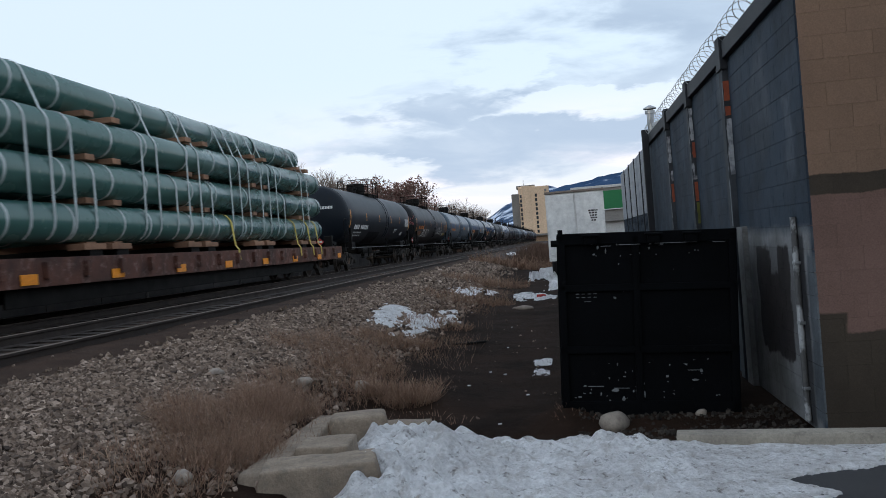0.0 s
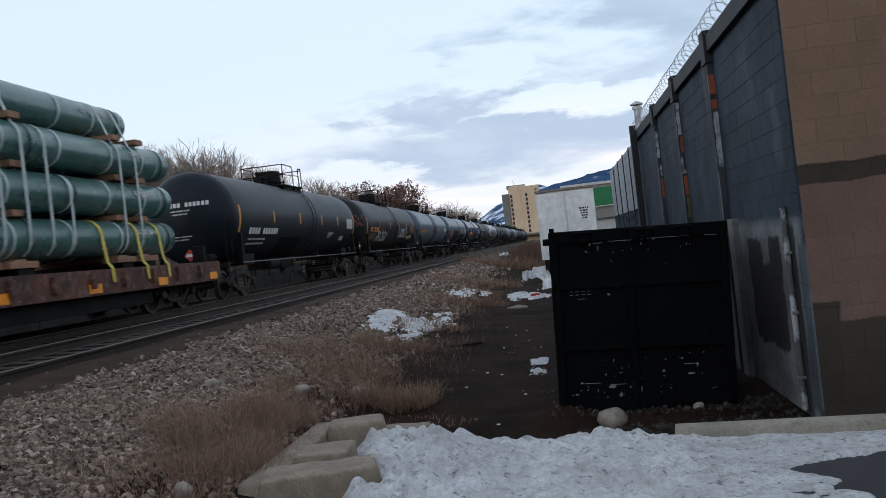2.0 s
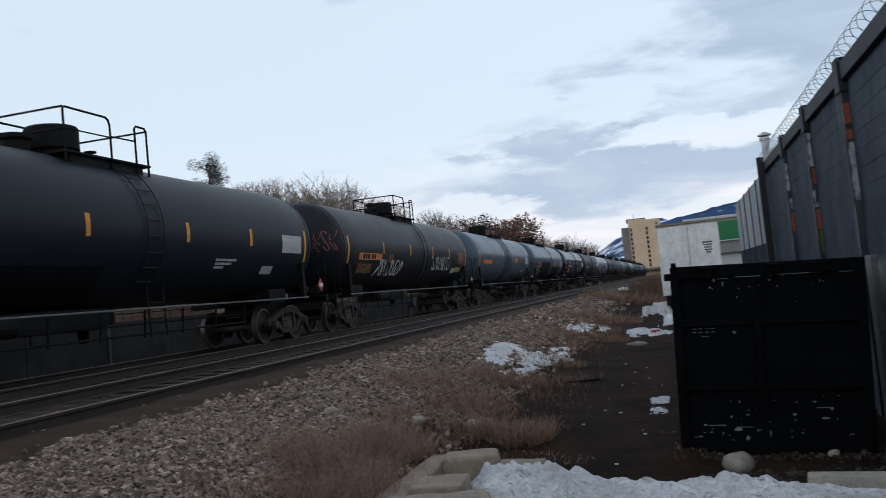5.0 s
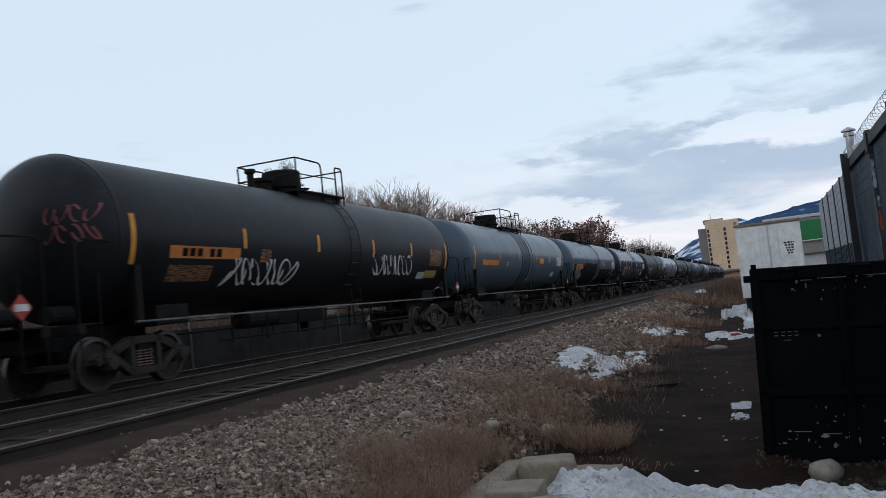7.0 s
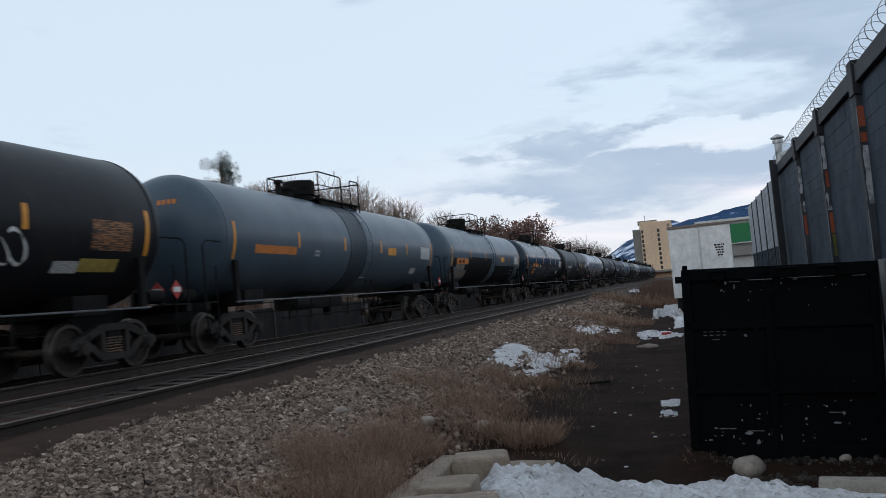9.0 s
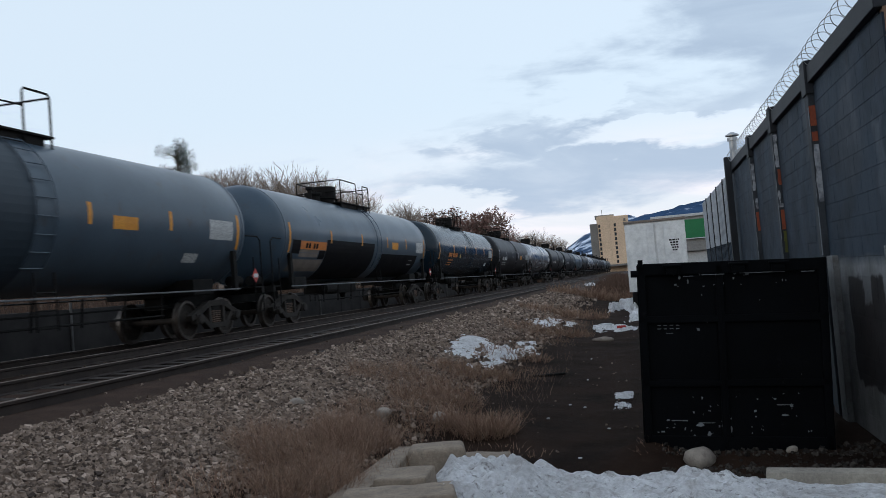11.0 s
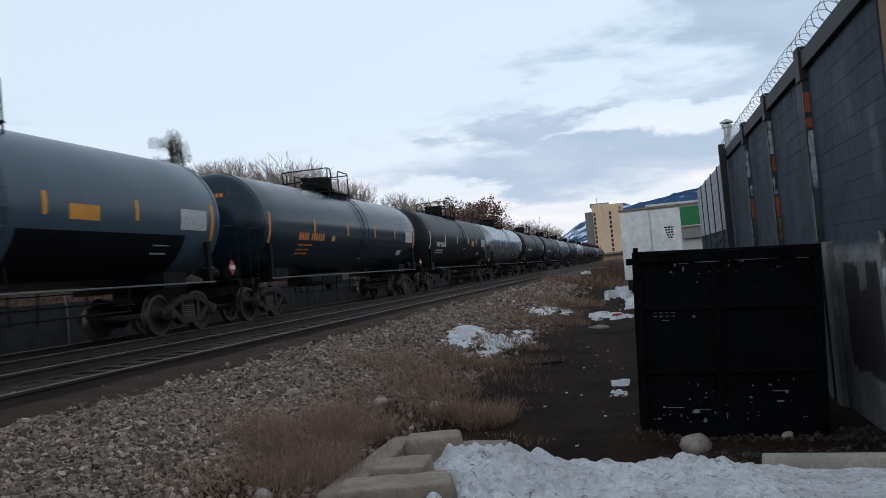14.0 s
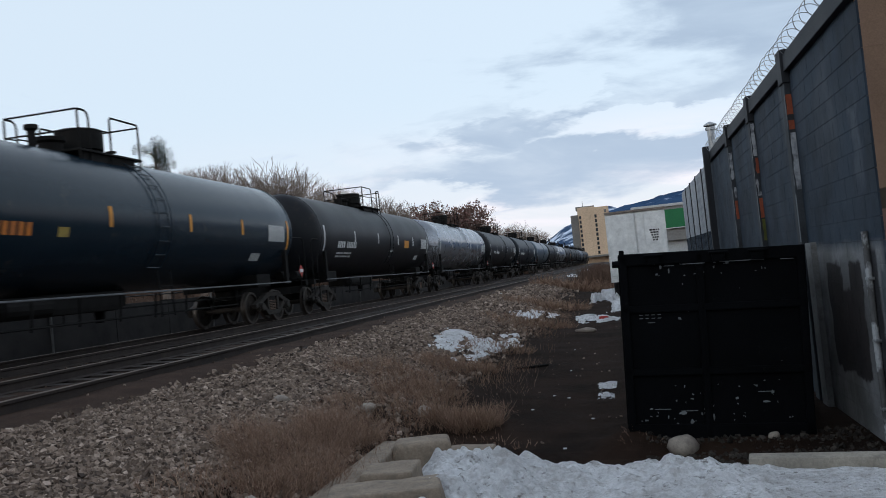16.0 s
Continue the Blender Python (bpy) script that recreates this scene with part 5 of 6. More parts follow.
M_orangeglow = material("orange_reflector", (0.95, 0.33, 0.015), (0.86, 0.28, 0.015), 0.4, grain=30, patch=6, bump=0.02)
FLAT_CAR = build_flat_car()
LOAD = []            # things that ride on the flat car: (object, x, y, z)
ROW = 0.955          # layer to layer
for layer in range(4):
    xs = (-0.44, 0.44) if layer == 3 else (-0.87, 0.0, 0.87)
    for x in xs:
        yend = FLAT / 2 - 2.75 - 0.12 * nz(x, layer, 2, 3.3) - (1.2 if layer == 3 else 0)
        z = DECK + PIPE_Z + PIPE_R + layer * ROW
        LOAD.append((build_pipe("pipe", 23.0, x, 0, z), x, yend, z))
for layer in range(4):
    for k in range(9):
        y = FLAT / 2 - 4.3 - (k % 2) * 1.1 - (k // 2) * 4.9
        t = part("timber", boxed(0, 0, 0, 2.40, 0.36, 0.13, 0.012), M_lumber)
        tagged(t, "reddish timber bearer between the pipes", "timber", "timber bearers")
        LOAD.append((t, 0, y + 0.1 * layer, DECK + (0.25 if layer == 0 else PIPE_Z - 0.075) + layer * ROW))
        for sx in (1,) if layer == 0 else ():
            w = part("timber_wedge", boxed(0, 0, 0, 0.40, 0.85, 0.13, 0.012), M_lumber)
            tagged(w, "reddish timber wedge under a pipe", "timber", "timber wedges")
            LOAD.append((w, sx * 1.15, y - 0.1, DECK + 0.20 + layer * ROW))
            b = part("bunk", boxed(0, 0, 0, 2.6, 0.5, 0.18, 0.015), M_under)
            tagged(b, "dark steel bunk across the flat car deck", "bunk", "deck bunks")
            LOAD.append((b, 0, y, DECK + 0.092))


def strap_path(layers):
    """Points of a strap over the load on its near side, down to the deck."""
    r = PIPE_R + 0.012
    pts = []
    if layers == 4:
        z = DECK + PIPE_Z + PIPE_R + 3 * ROW
        for a in range(110, 20, -12):
            pts.append((0.44 + r * math.cos(radians(a)), z + r * math.sin(radians(a))))
    top = min(layers, 3) - 1
    z = DECK + PIPE_Z + PIPE_R + top * ROW
    for a in range(100 if layers < 4 else 50, -1, -10):
        pts.append((0.87 + r * math.cos(radians(a)), z + r * math.sin(radians(a))))
    z = DECK + PIPE_Z + PIPE_R
    pts.append((0.87 + r, z))
    if layers == 1:
        pts += [(1.36, DECK + 0.15), (1.46, DECK + 0.02), (1.48, DECK - 0.30)]
    else:
        pts += [(0.87 + r * math.cos(radians(a)), z + r * math.sin(radians(a))) for a in (-20, -40, -60)]
    return pts


def strap(y, layers, mat, label, width=0.09):
    verts, faces = [], []
    pts = strap_path(layers)
    for x, z in pts:
        for o in (-width / 2, width / 2):
            verts.append((x, o, z))
            verts.append((x + 0.006, o, z + 0.003))
    for i in range(len(pts) - 1):
        a = i * 4
        faces += [(a + 1, a + 3, a + 7, a + 5), (a, a + 4, a + 6, a + 2), (a, a + 1, a + 5, a + 4), (a + 2, a + 6, a + 7, a + 3)]
    ob = raw("strap", verts, faces, mat)
    tagged(ob, label, "strap", "load straps")
    LOAD.append((ob, 0, y, 0))


rngs = random.Random(3)
yy = FLAT / 2 - 4.5
while yy > -FLAT / 2 + 2:
    for k in range(rngs.choice([2, 3, 4])):
        strap(yy - 0.75 * k, rngs.choice([4, 4, 4, 2, 4, 3]), M_strap, "tight grey strap over the pipe load")
    yy -= rngs.uniform(2.8, 3.8)
for y in (FLAT / 2 - 3.7, FLAT / 2 - 4.8, FLAT / 2 - 6.4, FLAT / 2 - 12.5):
    strap(y, 1, M_ystrap, "yellow strap over the lowest pipe", 0.13)


# ---------------------------------------------------------------- beyond the tracks
M_barrier = material("grey_barrier", (0.062, 0.056, 0.053), (0.038, 0.035, 0.034), 0.9, grain=40, patch=1.2, bump=0.3, world_space=True)
M_barrierpost = material("dull_post_steel", (0.16, 0.155, 0.15), (0.11, 0.10, 0.095), 0.7, grain=40, patch=3, bump=0.2)
M_bark = material("grey_bark", (0.24, 0.185, 0.15), (0.17, 0.13, 0.105), 0.95, grain=30, patch=4, bump=0.4)
M_leaf = island_material("dead_leaves", [(0.15, 0.085, 0.072), (0.22, 0.12, 0.10), (0.28, 0.165, 0.14), (0.18, 0.10, 0.085)])
M_needle = island_material("dark_needles", [(0.012, 0.02, 0.014), (0.03, 0.04, 0.025), (0.02, 0.03, 0.02)])


def build_barrier():
    root = thing("barrier", "low grey concrete barrier wall behind the railway", "barrier", kind="structure")
    for k in range(38):
        s = 9.3 + k * 3.05
        z = 0.86
        bm = boxed(0, 0, 0.58, 0.18, 3.02, 1.20 + 0.04 * nz(k, 1, 1, 3), 0.02)
        o = part("barrier_panel", bm, M_barrier, root)
        o.matrix_basis = pose(*at(15.4, s, z), 0, 0, HEAD)
        if k % 3 == 1:
            bm = boxed(0.12, -1.5, 0.66, 0.06, 0.06, 1.4, 0.008)
            part("barrier_post", bm, M_barrierpost, root, "pale thin steel post").matrix_basis = pose(*at(15.4, s, z), 0, 0, HEAD)


build_barrier()


def branches(rng, height, spread, depth, trunk=0.16):
    """Limb segments (from, to, radius, radius) of a bare tree."""
    segs = []

    def grow(p, d, length, r, level):
        n = 3 if level < 2 else 2
        for i in range(n):
            q = p + d * (length / n)
            segs.append((p, q, r, r * 0.86))
            p, r = q, r * 0.86
            d = (d + Vector((rng.uniform(-1, 1), rng.uniform(-1, 1), rng.uniform(-0.3, 0.6))) * 0.16).normalized()
            if level < depth and i > 0 - (level > 0):
                for _ in range(1 if level > 1 else 2):
                    side = Vector((rng.uniform(-1, 1), rng.uniform(-1, 1), rng.uniform(-0.1, 0.8))).normalized()
                    grow(p, (d * 0.75 + side * spread).normalized(), length * rng.uniform(0.5, 0.72), r * 0.62, level + 1)
        if level < depth:
            for _ in range(2):
                side = Vector((rng.uniform(-1, 1), rng.uniform(-1, 1), rng.uniform(0, 0.8))).normalized()
                grow(p, (d + side * spread * 0.8).normalized(), length * 0.6, r * 0.75, level + 1)

    for k in range(rng.choice([2, 3])):
        a = rng.uniform(0, 6.28)
        grow(Vector((0.25 * math.cos(a), 0.25 * math.sin(a), -0.1)), Vector((0.28 * math.cos(a), 0.28 * math.sin(a), 1)).normalized(), height * 0.42, trunk, 0)
    top = max(s[1].z for s in segs)
    k = height / top
    return [(a * k, b * k, r, q) for a, b, r, q in segs]


def limbs_mesh(segs):
    verts, faces = [], []
    for a, b, r, q in segs:
        d = (b - a).normalized()
        x = d.orthogonal().normalized()
        y = d.cross(x)
        i = len(verts)
        for c, rr in ((a, max(r, 0.008)), (b, max(q, 0.006))):
            for k in range(4):
                t = k * math.pi / 2
                verts.append(c + (x * math.cos(t) + y * math.sin(t)) * rr)
        for k in range(4):
            faces.append((i + k, i + (k + 1) % 4, i + 4 + (k + 1) % 4, i + 4 + k))
    return verts, faces


def bare_tree(label, L, s, height, seed, depth=4, leaves=0, leaf_mat=None, group="trees behind the railway", leaf=0.16):
    rng = random.Random(seed)
    segs = branches(rng, height, 0.95, depth)
    root = thing("tree", label, "tree", pose(*at(L, s, ground_z(L, s)), 0, 0, seed * 40), group)
    big = [q for q in segs if q[2] > 0.035]
    small = [q for q in segs if q[2] <= 0.035]
    raw("trunk", *limbs_mesh(big), M_bark, root)
    if small:
        raw("branchwork", *limbs_mesh(small), M_bark, root)
    if leaves:
        verts, faces = [], []
        ends = [q for q in segs if q[1].z > height * 0.22]
        for _ in range(leaves):
            a, b, _r, _q = rng.choice(ends)
            c = a.lerp(b, rng.random()) + Vector((rng.gauss(0, 0.16), rng.gauss(0, 0.16), rng.gauss(0, 0.14)))
            u = Vector((rng.uniform(-1, 1), rng.uniform(-1, 1), rng.uniform(-1, 1))).normalized()
            v = u.orthogonal().normalized()
            k = rng.uniform(0.5, 1.0) * leaf
            i = len(verts)
            verts += [c - u * k, c + v * k * 0.6, c + u * k, c - v * k * 0.6]
            faces.append((i, i + 1, i + 2, i + 3))
        raw("crown", verts, faces, leaf_mat or M_leaf, root)
    return root


for i, (L, s, h) in enumerate([(23, 42.5, 7.8), (22, 46, 8.8), (23, 49.5, 9.2), (22, 53, 9.2), (24, 57, 9.8), (22, 62, 9.4), (23, 67, 9.2), (22, 73, 8.8), (23, 80, 8.6), (20, 150, 9.6), (19, 165, 11.0), (21, 185, 10.4), (18, 205, 10.5)]):
    bare_tree("leafless tree with fine grey-brown twigs", L, s, h * 0.97, 11 + i)
for i, (L, s, h) in enumerate([(20, 86, 8.2), (22, 94, 9.6), (20.5, 102, 10.2), (22, 112, 10.2), (20, 123, 9.6), (21, 136, 8.8)]):
    bare_tree("rusty brown tree holding its dead leaves", L, s, h * 0.99, 41 + i, 4, 2800, M_leaf, "rusty trees behind the railway", 0.2)


def pine_tree(L, s, height, seed):
    """An old pine: bare bent trunk, and dense ragged clumps of needles on short limbs near the top."""
    rng = random.Random(seed)
    root = thing("pine_tree", "dark evergreen pine among bare trees", "tree", pose(*at(L, s, ground_z(L, s)), 0, 0, 20))
    bm = tubed([(0, 0, -0.1), (0.1, 0.05, height * 0.4), (0.0, 0.15, height * 0.75), (0.1, 0.1, height * 0.97)], 0.2, 8, 0.04)
    verts, faces = [], []
    for k in range(30):
        z = height * (0.70 + 0.29 * (k / 29))
        a, out = rng.uniform(0, 6.283), rng.uniform(0.25, 1.25) * (1.05 - 0.55 * k / 29)
        c = Vector((out * math.cos(a), out * math.sin(a) + 0.1, z + rng.uniform(-0.1, 0.25)))
        tube(bm, [(0.05, 0.1, z - 0.25), (c.x * 0.5, c.y * 0.5, z - 0.1), tuple(c)], 0.035, 5, 0.012)
        rad = rng.uniform(0.22, 0.42)
        for _ in range(230):
            d = Vector((rng.gauss(0, 1), rng.gauss(0, 1), rng.gauss(0, 0.65)))
            d = d.normalized() * rad * rng.random() ** 0.4
            q = c + d
            u = (d.normalized() + Vector((rng.gauss(0, 0.5), rng.gauss(0, 0.5), rng.gauss(0.3, 0.4)))).normalized() * rng.uniform(0.06, 0.13)
            w = u.orthogonal().normalized() * 0.016
            i = len(verts)
            verts += [q - w, q + w, q + u]
            faces.append((i, i + 1, i + 2))
    part("trunk", bm, M_bark, root)
    raw("crown", verts, faces, M_needle, root)


pine_tree(21.8, 37.05, 8.4, 7)


def build_far_scrub():
    rng = random.Random(8)
    verts, faces = [], []
    def stem(p, d, k):
        i = len(verts)
        w = Vector((rng.uniform(-1, 1), rng.uniform(-1, 1), 0)).normalized() * min(0.05, 0.0004 * p.length)
        verts.extend([p - w, p + w, p + d * k])
        faces.append((i, i + 1, i + 2))
    for _ in range(36000):
        if rng.random() < 0.8:
            L, s, k = rng.uniform(15.7, 28), 12 + 138 * rng.random() ** 1.3, rng.uniform(0.3, 1.7)
        else:
            L, s, k = rng.uniform(-1.5, 3.4), rng.uniform(52, 130), rng.uniform(0.4, 1.5)
        stem(at(L, s, ground_z(L, s) - 0.05), Vector((rng.gauss(0, 0.35), rng.gauss(0, 0.35), 1)), k)
    tagged(raw("scrub", verts, faces, M_scrub), "brown winter scrub along the railway", "scrub", kind="stuff")


build_far_scrub()


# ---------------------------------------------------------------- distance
# The blue of distance haze is mixed into both hills' base colours.
M_hill = material("haze_blue_forested_hill", (0.030, 0.062, 0.125), (0.045, 0.085, 0.16), 0.95, grain=0.05, patch=0.006, bump=0.0, spec=0.0, dirt=(0.55, 0.62, 0.74), dirt_amount=0.12)
M_snowhill = material("haze_blue_snowy_hill", (0.05, 0.085, 0.15), (0.62, 0.69, 0.80), 0.95, grain=0.05, patch=0.014, bump=0.0, spec=0.0, spread=(0.44, 0.56), stretch=(1, 1, 2.2))


def hill(name, label, az0, az1, dist, ridge, mat, seed):
    verts, faces = [], []
    n, m = 90, 16
    for j in range(m + 1):
        for i in range(n + 1):
            az = az0 + (az1 - az0) * i / n
            k = j / m
            d = dist * (1 + 0.35 * k)
            top = math.tan(radians(ridge(az))) * dist * 1.35
            rough = 1 + 0.10 * nz(az * 1.3 + seed, k * 3, 1, 1.0) * (1 - 0.75 * k) + 0.02 * nz(az * 6 + seed, 0, 2, 1.0)
            z = top * (k ** 0.9) * rough
            verts.append((d * math.sin(radians(az)), d * math.cos(radians(az)), z))
    for j in range(m):
        for i in range(n):
            a = j * (n + 1) + i
            faces.append((a, a + 1, a + n + 2, a + n + 1))
    tagged(raw(name, verts, faces, mat, smooth=True), label, "mountain", kind="structure")


hill("backdrop_snowy_mountain", "distant mountain streaked with snow, haze painted blue", -6, 12, 2200, lambda a: max(0.15, 3.7 - 0.40 * abs(a - 7.4) - (0.25 * (4.5 - a) if a < 4.5 else 0)), M_snowhill, 3.1)
hill("backdrop_forest_mountain", "forested mountain with small snowfields, haze painted dark blue", 6.4, 40, 1400, lambda a: 3.25 + 0.165 * (a - 7) - 0.05 * max(0, a - 14), M_hill, 9.4)


M_beige = material("beige_tower_wall", (0.66, 0.49, 0.34), (0.58, 0.43, 0.30), 0.85, grain=1.5, patch=0.15, bump=0.0)
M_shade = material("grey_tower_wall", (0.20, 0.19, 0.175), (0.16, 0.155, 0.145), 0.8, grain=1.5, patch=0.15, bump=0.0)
M_glass = material("dark_window_glass", (0.02, 0.025, 0.03), None, 0.15, grain=5)


def polar(az, d, z=0.0):
    return Vector((d * math.sin(radians(az)), d * math.cos(radians(az)), z))


def build_tower():
    d = 400.0
    c = polar(6.25, d)
    root = thing("tower_block", "tall beige concrete hotel tower with slit windows", "building", pose(c.x, c.y, 0, 0, 0, -6.25))
    part("wall", boxed(2.3, 8, 13.6, 13.2, 16, 27.2, 0.4), M_beige, root)
    part("wall", boxed(-6.6, 9.5, 12.2, 5.0, 15, 24.4, 0.3), M_shade, root, "grey side wing")
    part("wall", lathe(bmesh.new(), [(0, 4.2), (27.6, 4.2), (27.7, 3.5)], 20, "z", (-1.6, 3.6, 0)), M_beige, root, "rounded beige corner")
    part("roof", boxed(-2.0, 9, 27.6, 9, 8, 1.6, 0.2), M_shade, root)
    part("mast", tubed([(-3.0, 8, 27), (-3.0, 8, 31)], 0.12, 6), M_shade, root)
    for x, y in ((-4.6, -0.35), (2.6, -0.06)):
        for k in range(10):
            w = part("window", boxed(x, y if x > 0 else 0.2, 3.6 + k * 2.15, 1.0, 0.3, 1.5, 0), M_glass, root)
    part("emblem", boxed(7.2, -0.1, 25.0, 1.0, 0.1, 1.3, 0.1), M_shade, root)
    part("entrance_canopy", boxed(4.0, -5, 4.0, 16, 9, 0.9, 0.1), M_shade, root)
    part("entrance_wall", boxed(4.0, -1.5, 1.8, 15, 2.4, 3.6, 0.1), M_beige, root)


build_tower()


def low_building(name, label, az, d, w, depth, h, mat, roof):
    c = polar(az, d)
    root = thing(name, label, "building", pose(c.x, c.y, 0, 0, 0, -az))
    part("wall", boxed(0, depth / 2, h / 2, w, depth, h, 0.05), mat, root)
    part("roof", boxed(0, depth / 2, h + 0.2, w + 0.6, depth + 0.6, 0.4, 0.05), roof, root)
    for k in range(int(w / 4)):
        part("window", boxed(-w / 2 + 2 + k * 4, -0.02, h * 0.5, 2.2, 0.12, 1.4, 0.02), M_glass, root)
    return root


M_tanwall = material("tan_wall", (0.42, 0.28, 0.10), (0.36, 0.24, 0.10), 0.85, grain=2, patch=0.2)
low_building("shop", "low tan shop far down the line", 4.0, 300, 16, 12, 4.2, M_tanwall, M_shade)


M_green = material("green_sign_board", (0.012, 0.17, 0.055), (0.01, 0.145, 0.05), 0.5, grain=30, patch=2, bump=0.02)
M_palewall = material("pale_wall", (0.55, 0.55, 0.54), (0.48, 0.48, 0.47), 0.8, grain=8, patch=0.4)
M_fascia = material("grey_fascia", (0.26, 0.25, 0.23), (0.22, 0.21, 0.20), 0.8, grain=8, patch=0.4)


def build_sign_building():
    root = thing("sign_building", "pale commercial building with a green fascia sign", "building", pose(11.0, 62.0, 0, 0, 0, WHEAD))
    part("wall", boxed(6, 6, 1.4, 14, 12, 2.8, 0.05), M_palewall, root)
    part("fascia", boxed(6, 5.8, 4.05, 14.2, 12.4, 2.5, 0.05), M_fascia, root)
    part("roof_edge", boxed(6, 5.8, 5.40, 14.4, 12.6, 0.2, 0.05), M_palewall, root)
    s = part("sign_board", boxed(2.7, -0.5, 4.40, 3.2, 0.12, 1.35, 0.02), M_green, root)
    part("sign_trim", boxed(3.75, -0.58, 4.4, 0.06, 0.04, 0.95, 0), M_white, s)
    part("sign_trim", boxed(2.7, -0.58, 3.70, 3.2, 0.05, 0.06, 0), M_white, s)


build_sign_building()


# ---------------------------------------------------------------- trailer in the yard
M_trailer = material("white_trailer_skin", (0.74, 0.74, 0.72), (0.66, 0.66, 0.65), 0.45, grain=3, patch=0.5, bump=0.02)
M_rubber = material("rubber", (0.015, 0.015, 0.016), None, 0.85, grain=40)


def build_trailer():
    root = thing("trailer", "white box trailer parked beside the yard wall", "trailer", pose(4.72, 37.3, -0.02, 0, 0, WHEAD))
    w, ln, z0, z1 = 2.58, 13.6, 1.02, 3.93
    part("body", boxed(w / 2, ln / 2 + 0.06, (z0 + z1) / 2, w, ln, z1 - z0, 0.03), M_trailer, root)
    for k in (0, 1):
        door = part("rear_door", boxed(w * (0.25 + 0.5 * k), 0.02, (z0 + z1) / 2 + 0.02, w / 2 - 0.08, 0.06, z1 - z0 - 0.22, 0.012), M_trailer, root)
        part("lock_rod", tubed([(w * (0.36 + 0.28 * k), -0.04, z0 + 0.05), (w * (0.36 + 0.28 * k), -0.04, z1 - 0.1)], 0.012, 6), M_trailer, door)
    part("roof_rail", boxed(w / 2, 0.02, z1 + 0.01, w + 0.04, 0.12, 0.10, 0.01), M_tan, root)
    part("sill", boxed(w / 2, 0.03, z0 - 0.07, w, 0.12, 0.14, 0.01), M_white, root)
    part("bumper", boxed(w / 2, 0.08, 0.52, 1.9, 0.1, 0.12, 0.02), M_under, root)
    for x in (0.7, w - 0.7):
        part("bumper_post", boxed(x, 0.08, 0.72, 0.1, 0.1, 0.5, 0.01), M_under, root)
    for y in (1.6, 2.9):
        for x in (0.28, w - 0.28):
            whl = part("wheel", lathe(bmesh.new(), [(x - 0.2, 0.3), (x - 0.2, 0.49), (x - 0.15, 0.52), (x + 0.15, 0.52), (x + 0.2, 0.49), (x + 0.2, 0.3)], 24, "x", (0, y, 0.52)), M_rubber, root)
            part("rim", lathe(bmesh.new(), [(x - 0.19, 0.28), (x + 0.19, 0.28)], 16, "x", (0, y, 0.52)), M_galv, whl)
    part("chassis", boxed(w / 2, ln / 2, 0.9, 1.1, ln - 0.5, 0.22, 0.02), M_under, root)
    rng = random.Random(2)
    for r in range(5):                      # small unreadable print
        x = 1.86 + 0.03 * r
        while x < 2.28 - 0.04 * r:
            k = rng.uniform(0.05, 0.11)
            part("print_mark", boxed(x + k / 2, -0.015, 3.02 - 0.11 * r, k, 0.008, 0.065, 0), M_under, root)
            x += k + 0.03


build_trailer()


# ---------------------------------------------------------------- the yard's metal fence and the roof stack
def build_metal_fence():
    root = thing("metal_fence", "tall pale sheet metal yard fence with dark posts", "fence")
    for k in range(5):
        d0 = 13.1 + k * 2.05
        for part_no in range(2):
            bm = bmesh.new()
            n = 12
            z0, z1 = ((0.0, 2.35), (2.36, 3.98))[part_no]
            for i in range(n):
                box(bm, 0.02 if i % 2 else -0.012, d0 + (i + 0.5) * 2.0 / n, (z0 + z1) / 2, 0.034, 2.0 / n, z1 - z0, 0)
            bmesh.ops.remove_doubles(bm, verts=bm.verts, dist=0.003)
            o = part("sheet", bm, M_panel if part_no else M_wallpaint, root)
            o.matrix_basis = pose(*W0, 0, 0, WHEAD)
        o = part("fence_post", boxed(0.0, d0 - 0.04, 2.0, 0.09, 0.07, 4.02, 0.008), M_coping, root)
        o.matrix_basis = pose(*W0, 0, 0, WHEAD)
    o = part("drain_post", boxed(-0.14, 12.2, 2.1, 0.14, 0.16, 4.25, 0.01), M_coping, root, "black upright post")
    o.matrix_basis = pose(*W0, 0, 0, WHEAD)


build_metal_fence()


def build_stack():
    root = thing("flue_pipe", "galvanised flue pipe with a cap above the yard roof", "flue", pose(5.78, 22.2, 0))
    part("flue_tube", lathe(bmesh.new(), [(3.6, 0.09), (5.05, 0.09)], 20, "z"), M_galv, root)
    part("collar", lathe(bmesh.new(), [(5.0, 0.13), (5.08, 0.13)], 20, "z"), M_galv, root)
    part("cap", lathe(bmesh.new(), [(5.12, 0.17), (5.15, 0.17), (5.22, 0.04)], 20, "z"), M_galv, root)
    part("cap_strut", tubed([(0.08, 0, 5.05), (0.08, 0, 5.14)], 0.012, 6), M_galv, root)
    v = thing("roof_vent", "small grey metal roof vent beside the flue", "vent", pose(6.05, 21.5, 0))
    part("vent_body", boxed(0, 0, 4.25, 0.5, 0.5, 0.6, 0.04), M_galv, v)
    part("vent_hood", boxed(-0.05, -0.05, 4.62, 0.62, 0.62, 0.12, 0.03), M_galv, v)
    r = part("yard_roof", boxed(5.0, 6.6, 3.55, 9.6, 12.9, 0.2, 0.02), M_coping)
    r.matrix_basis = pose(*W0, 0, 0, WHEAD)
    tagged(r, "dark flat roof behind the yard wall", "roof", kind="structure")


build_stack()


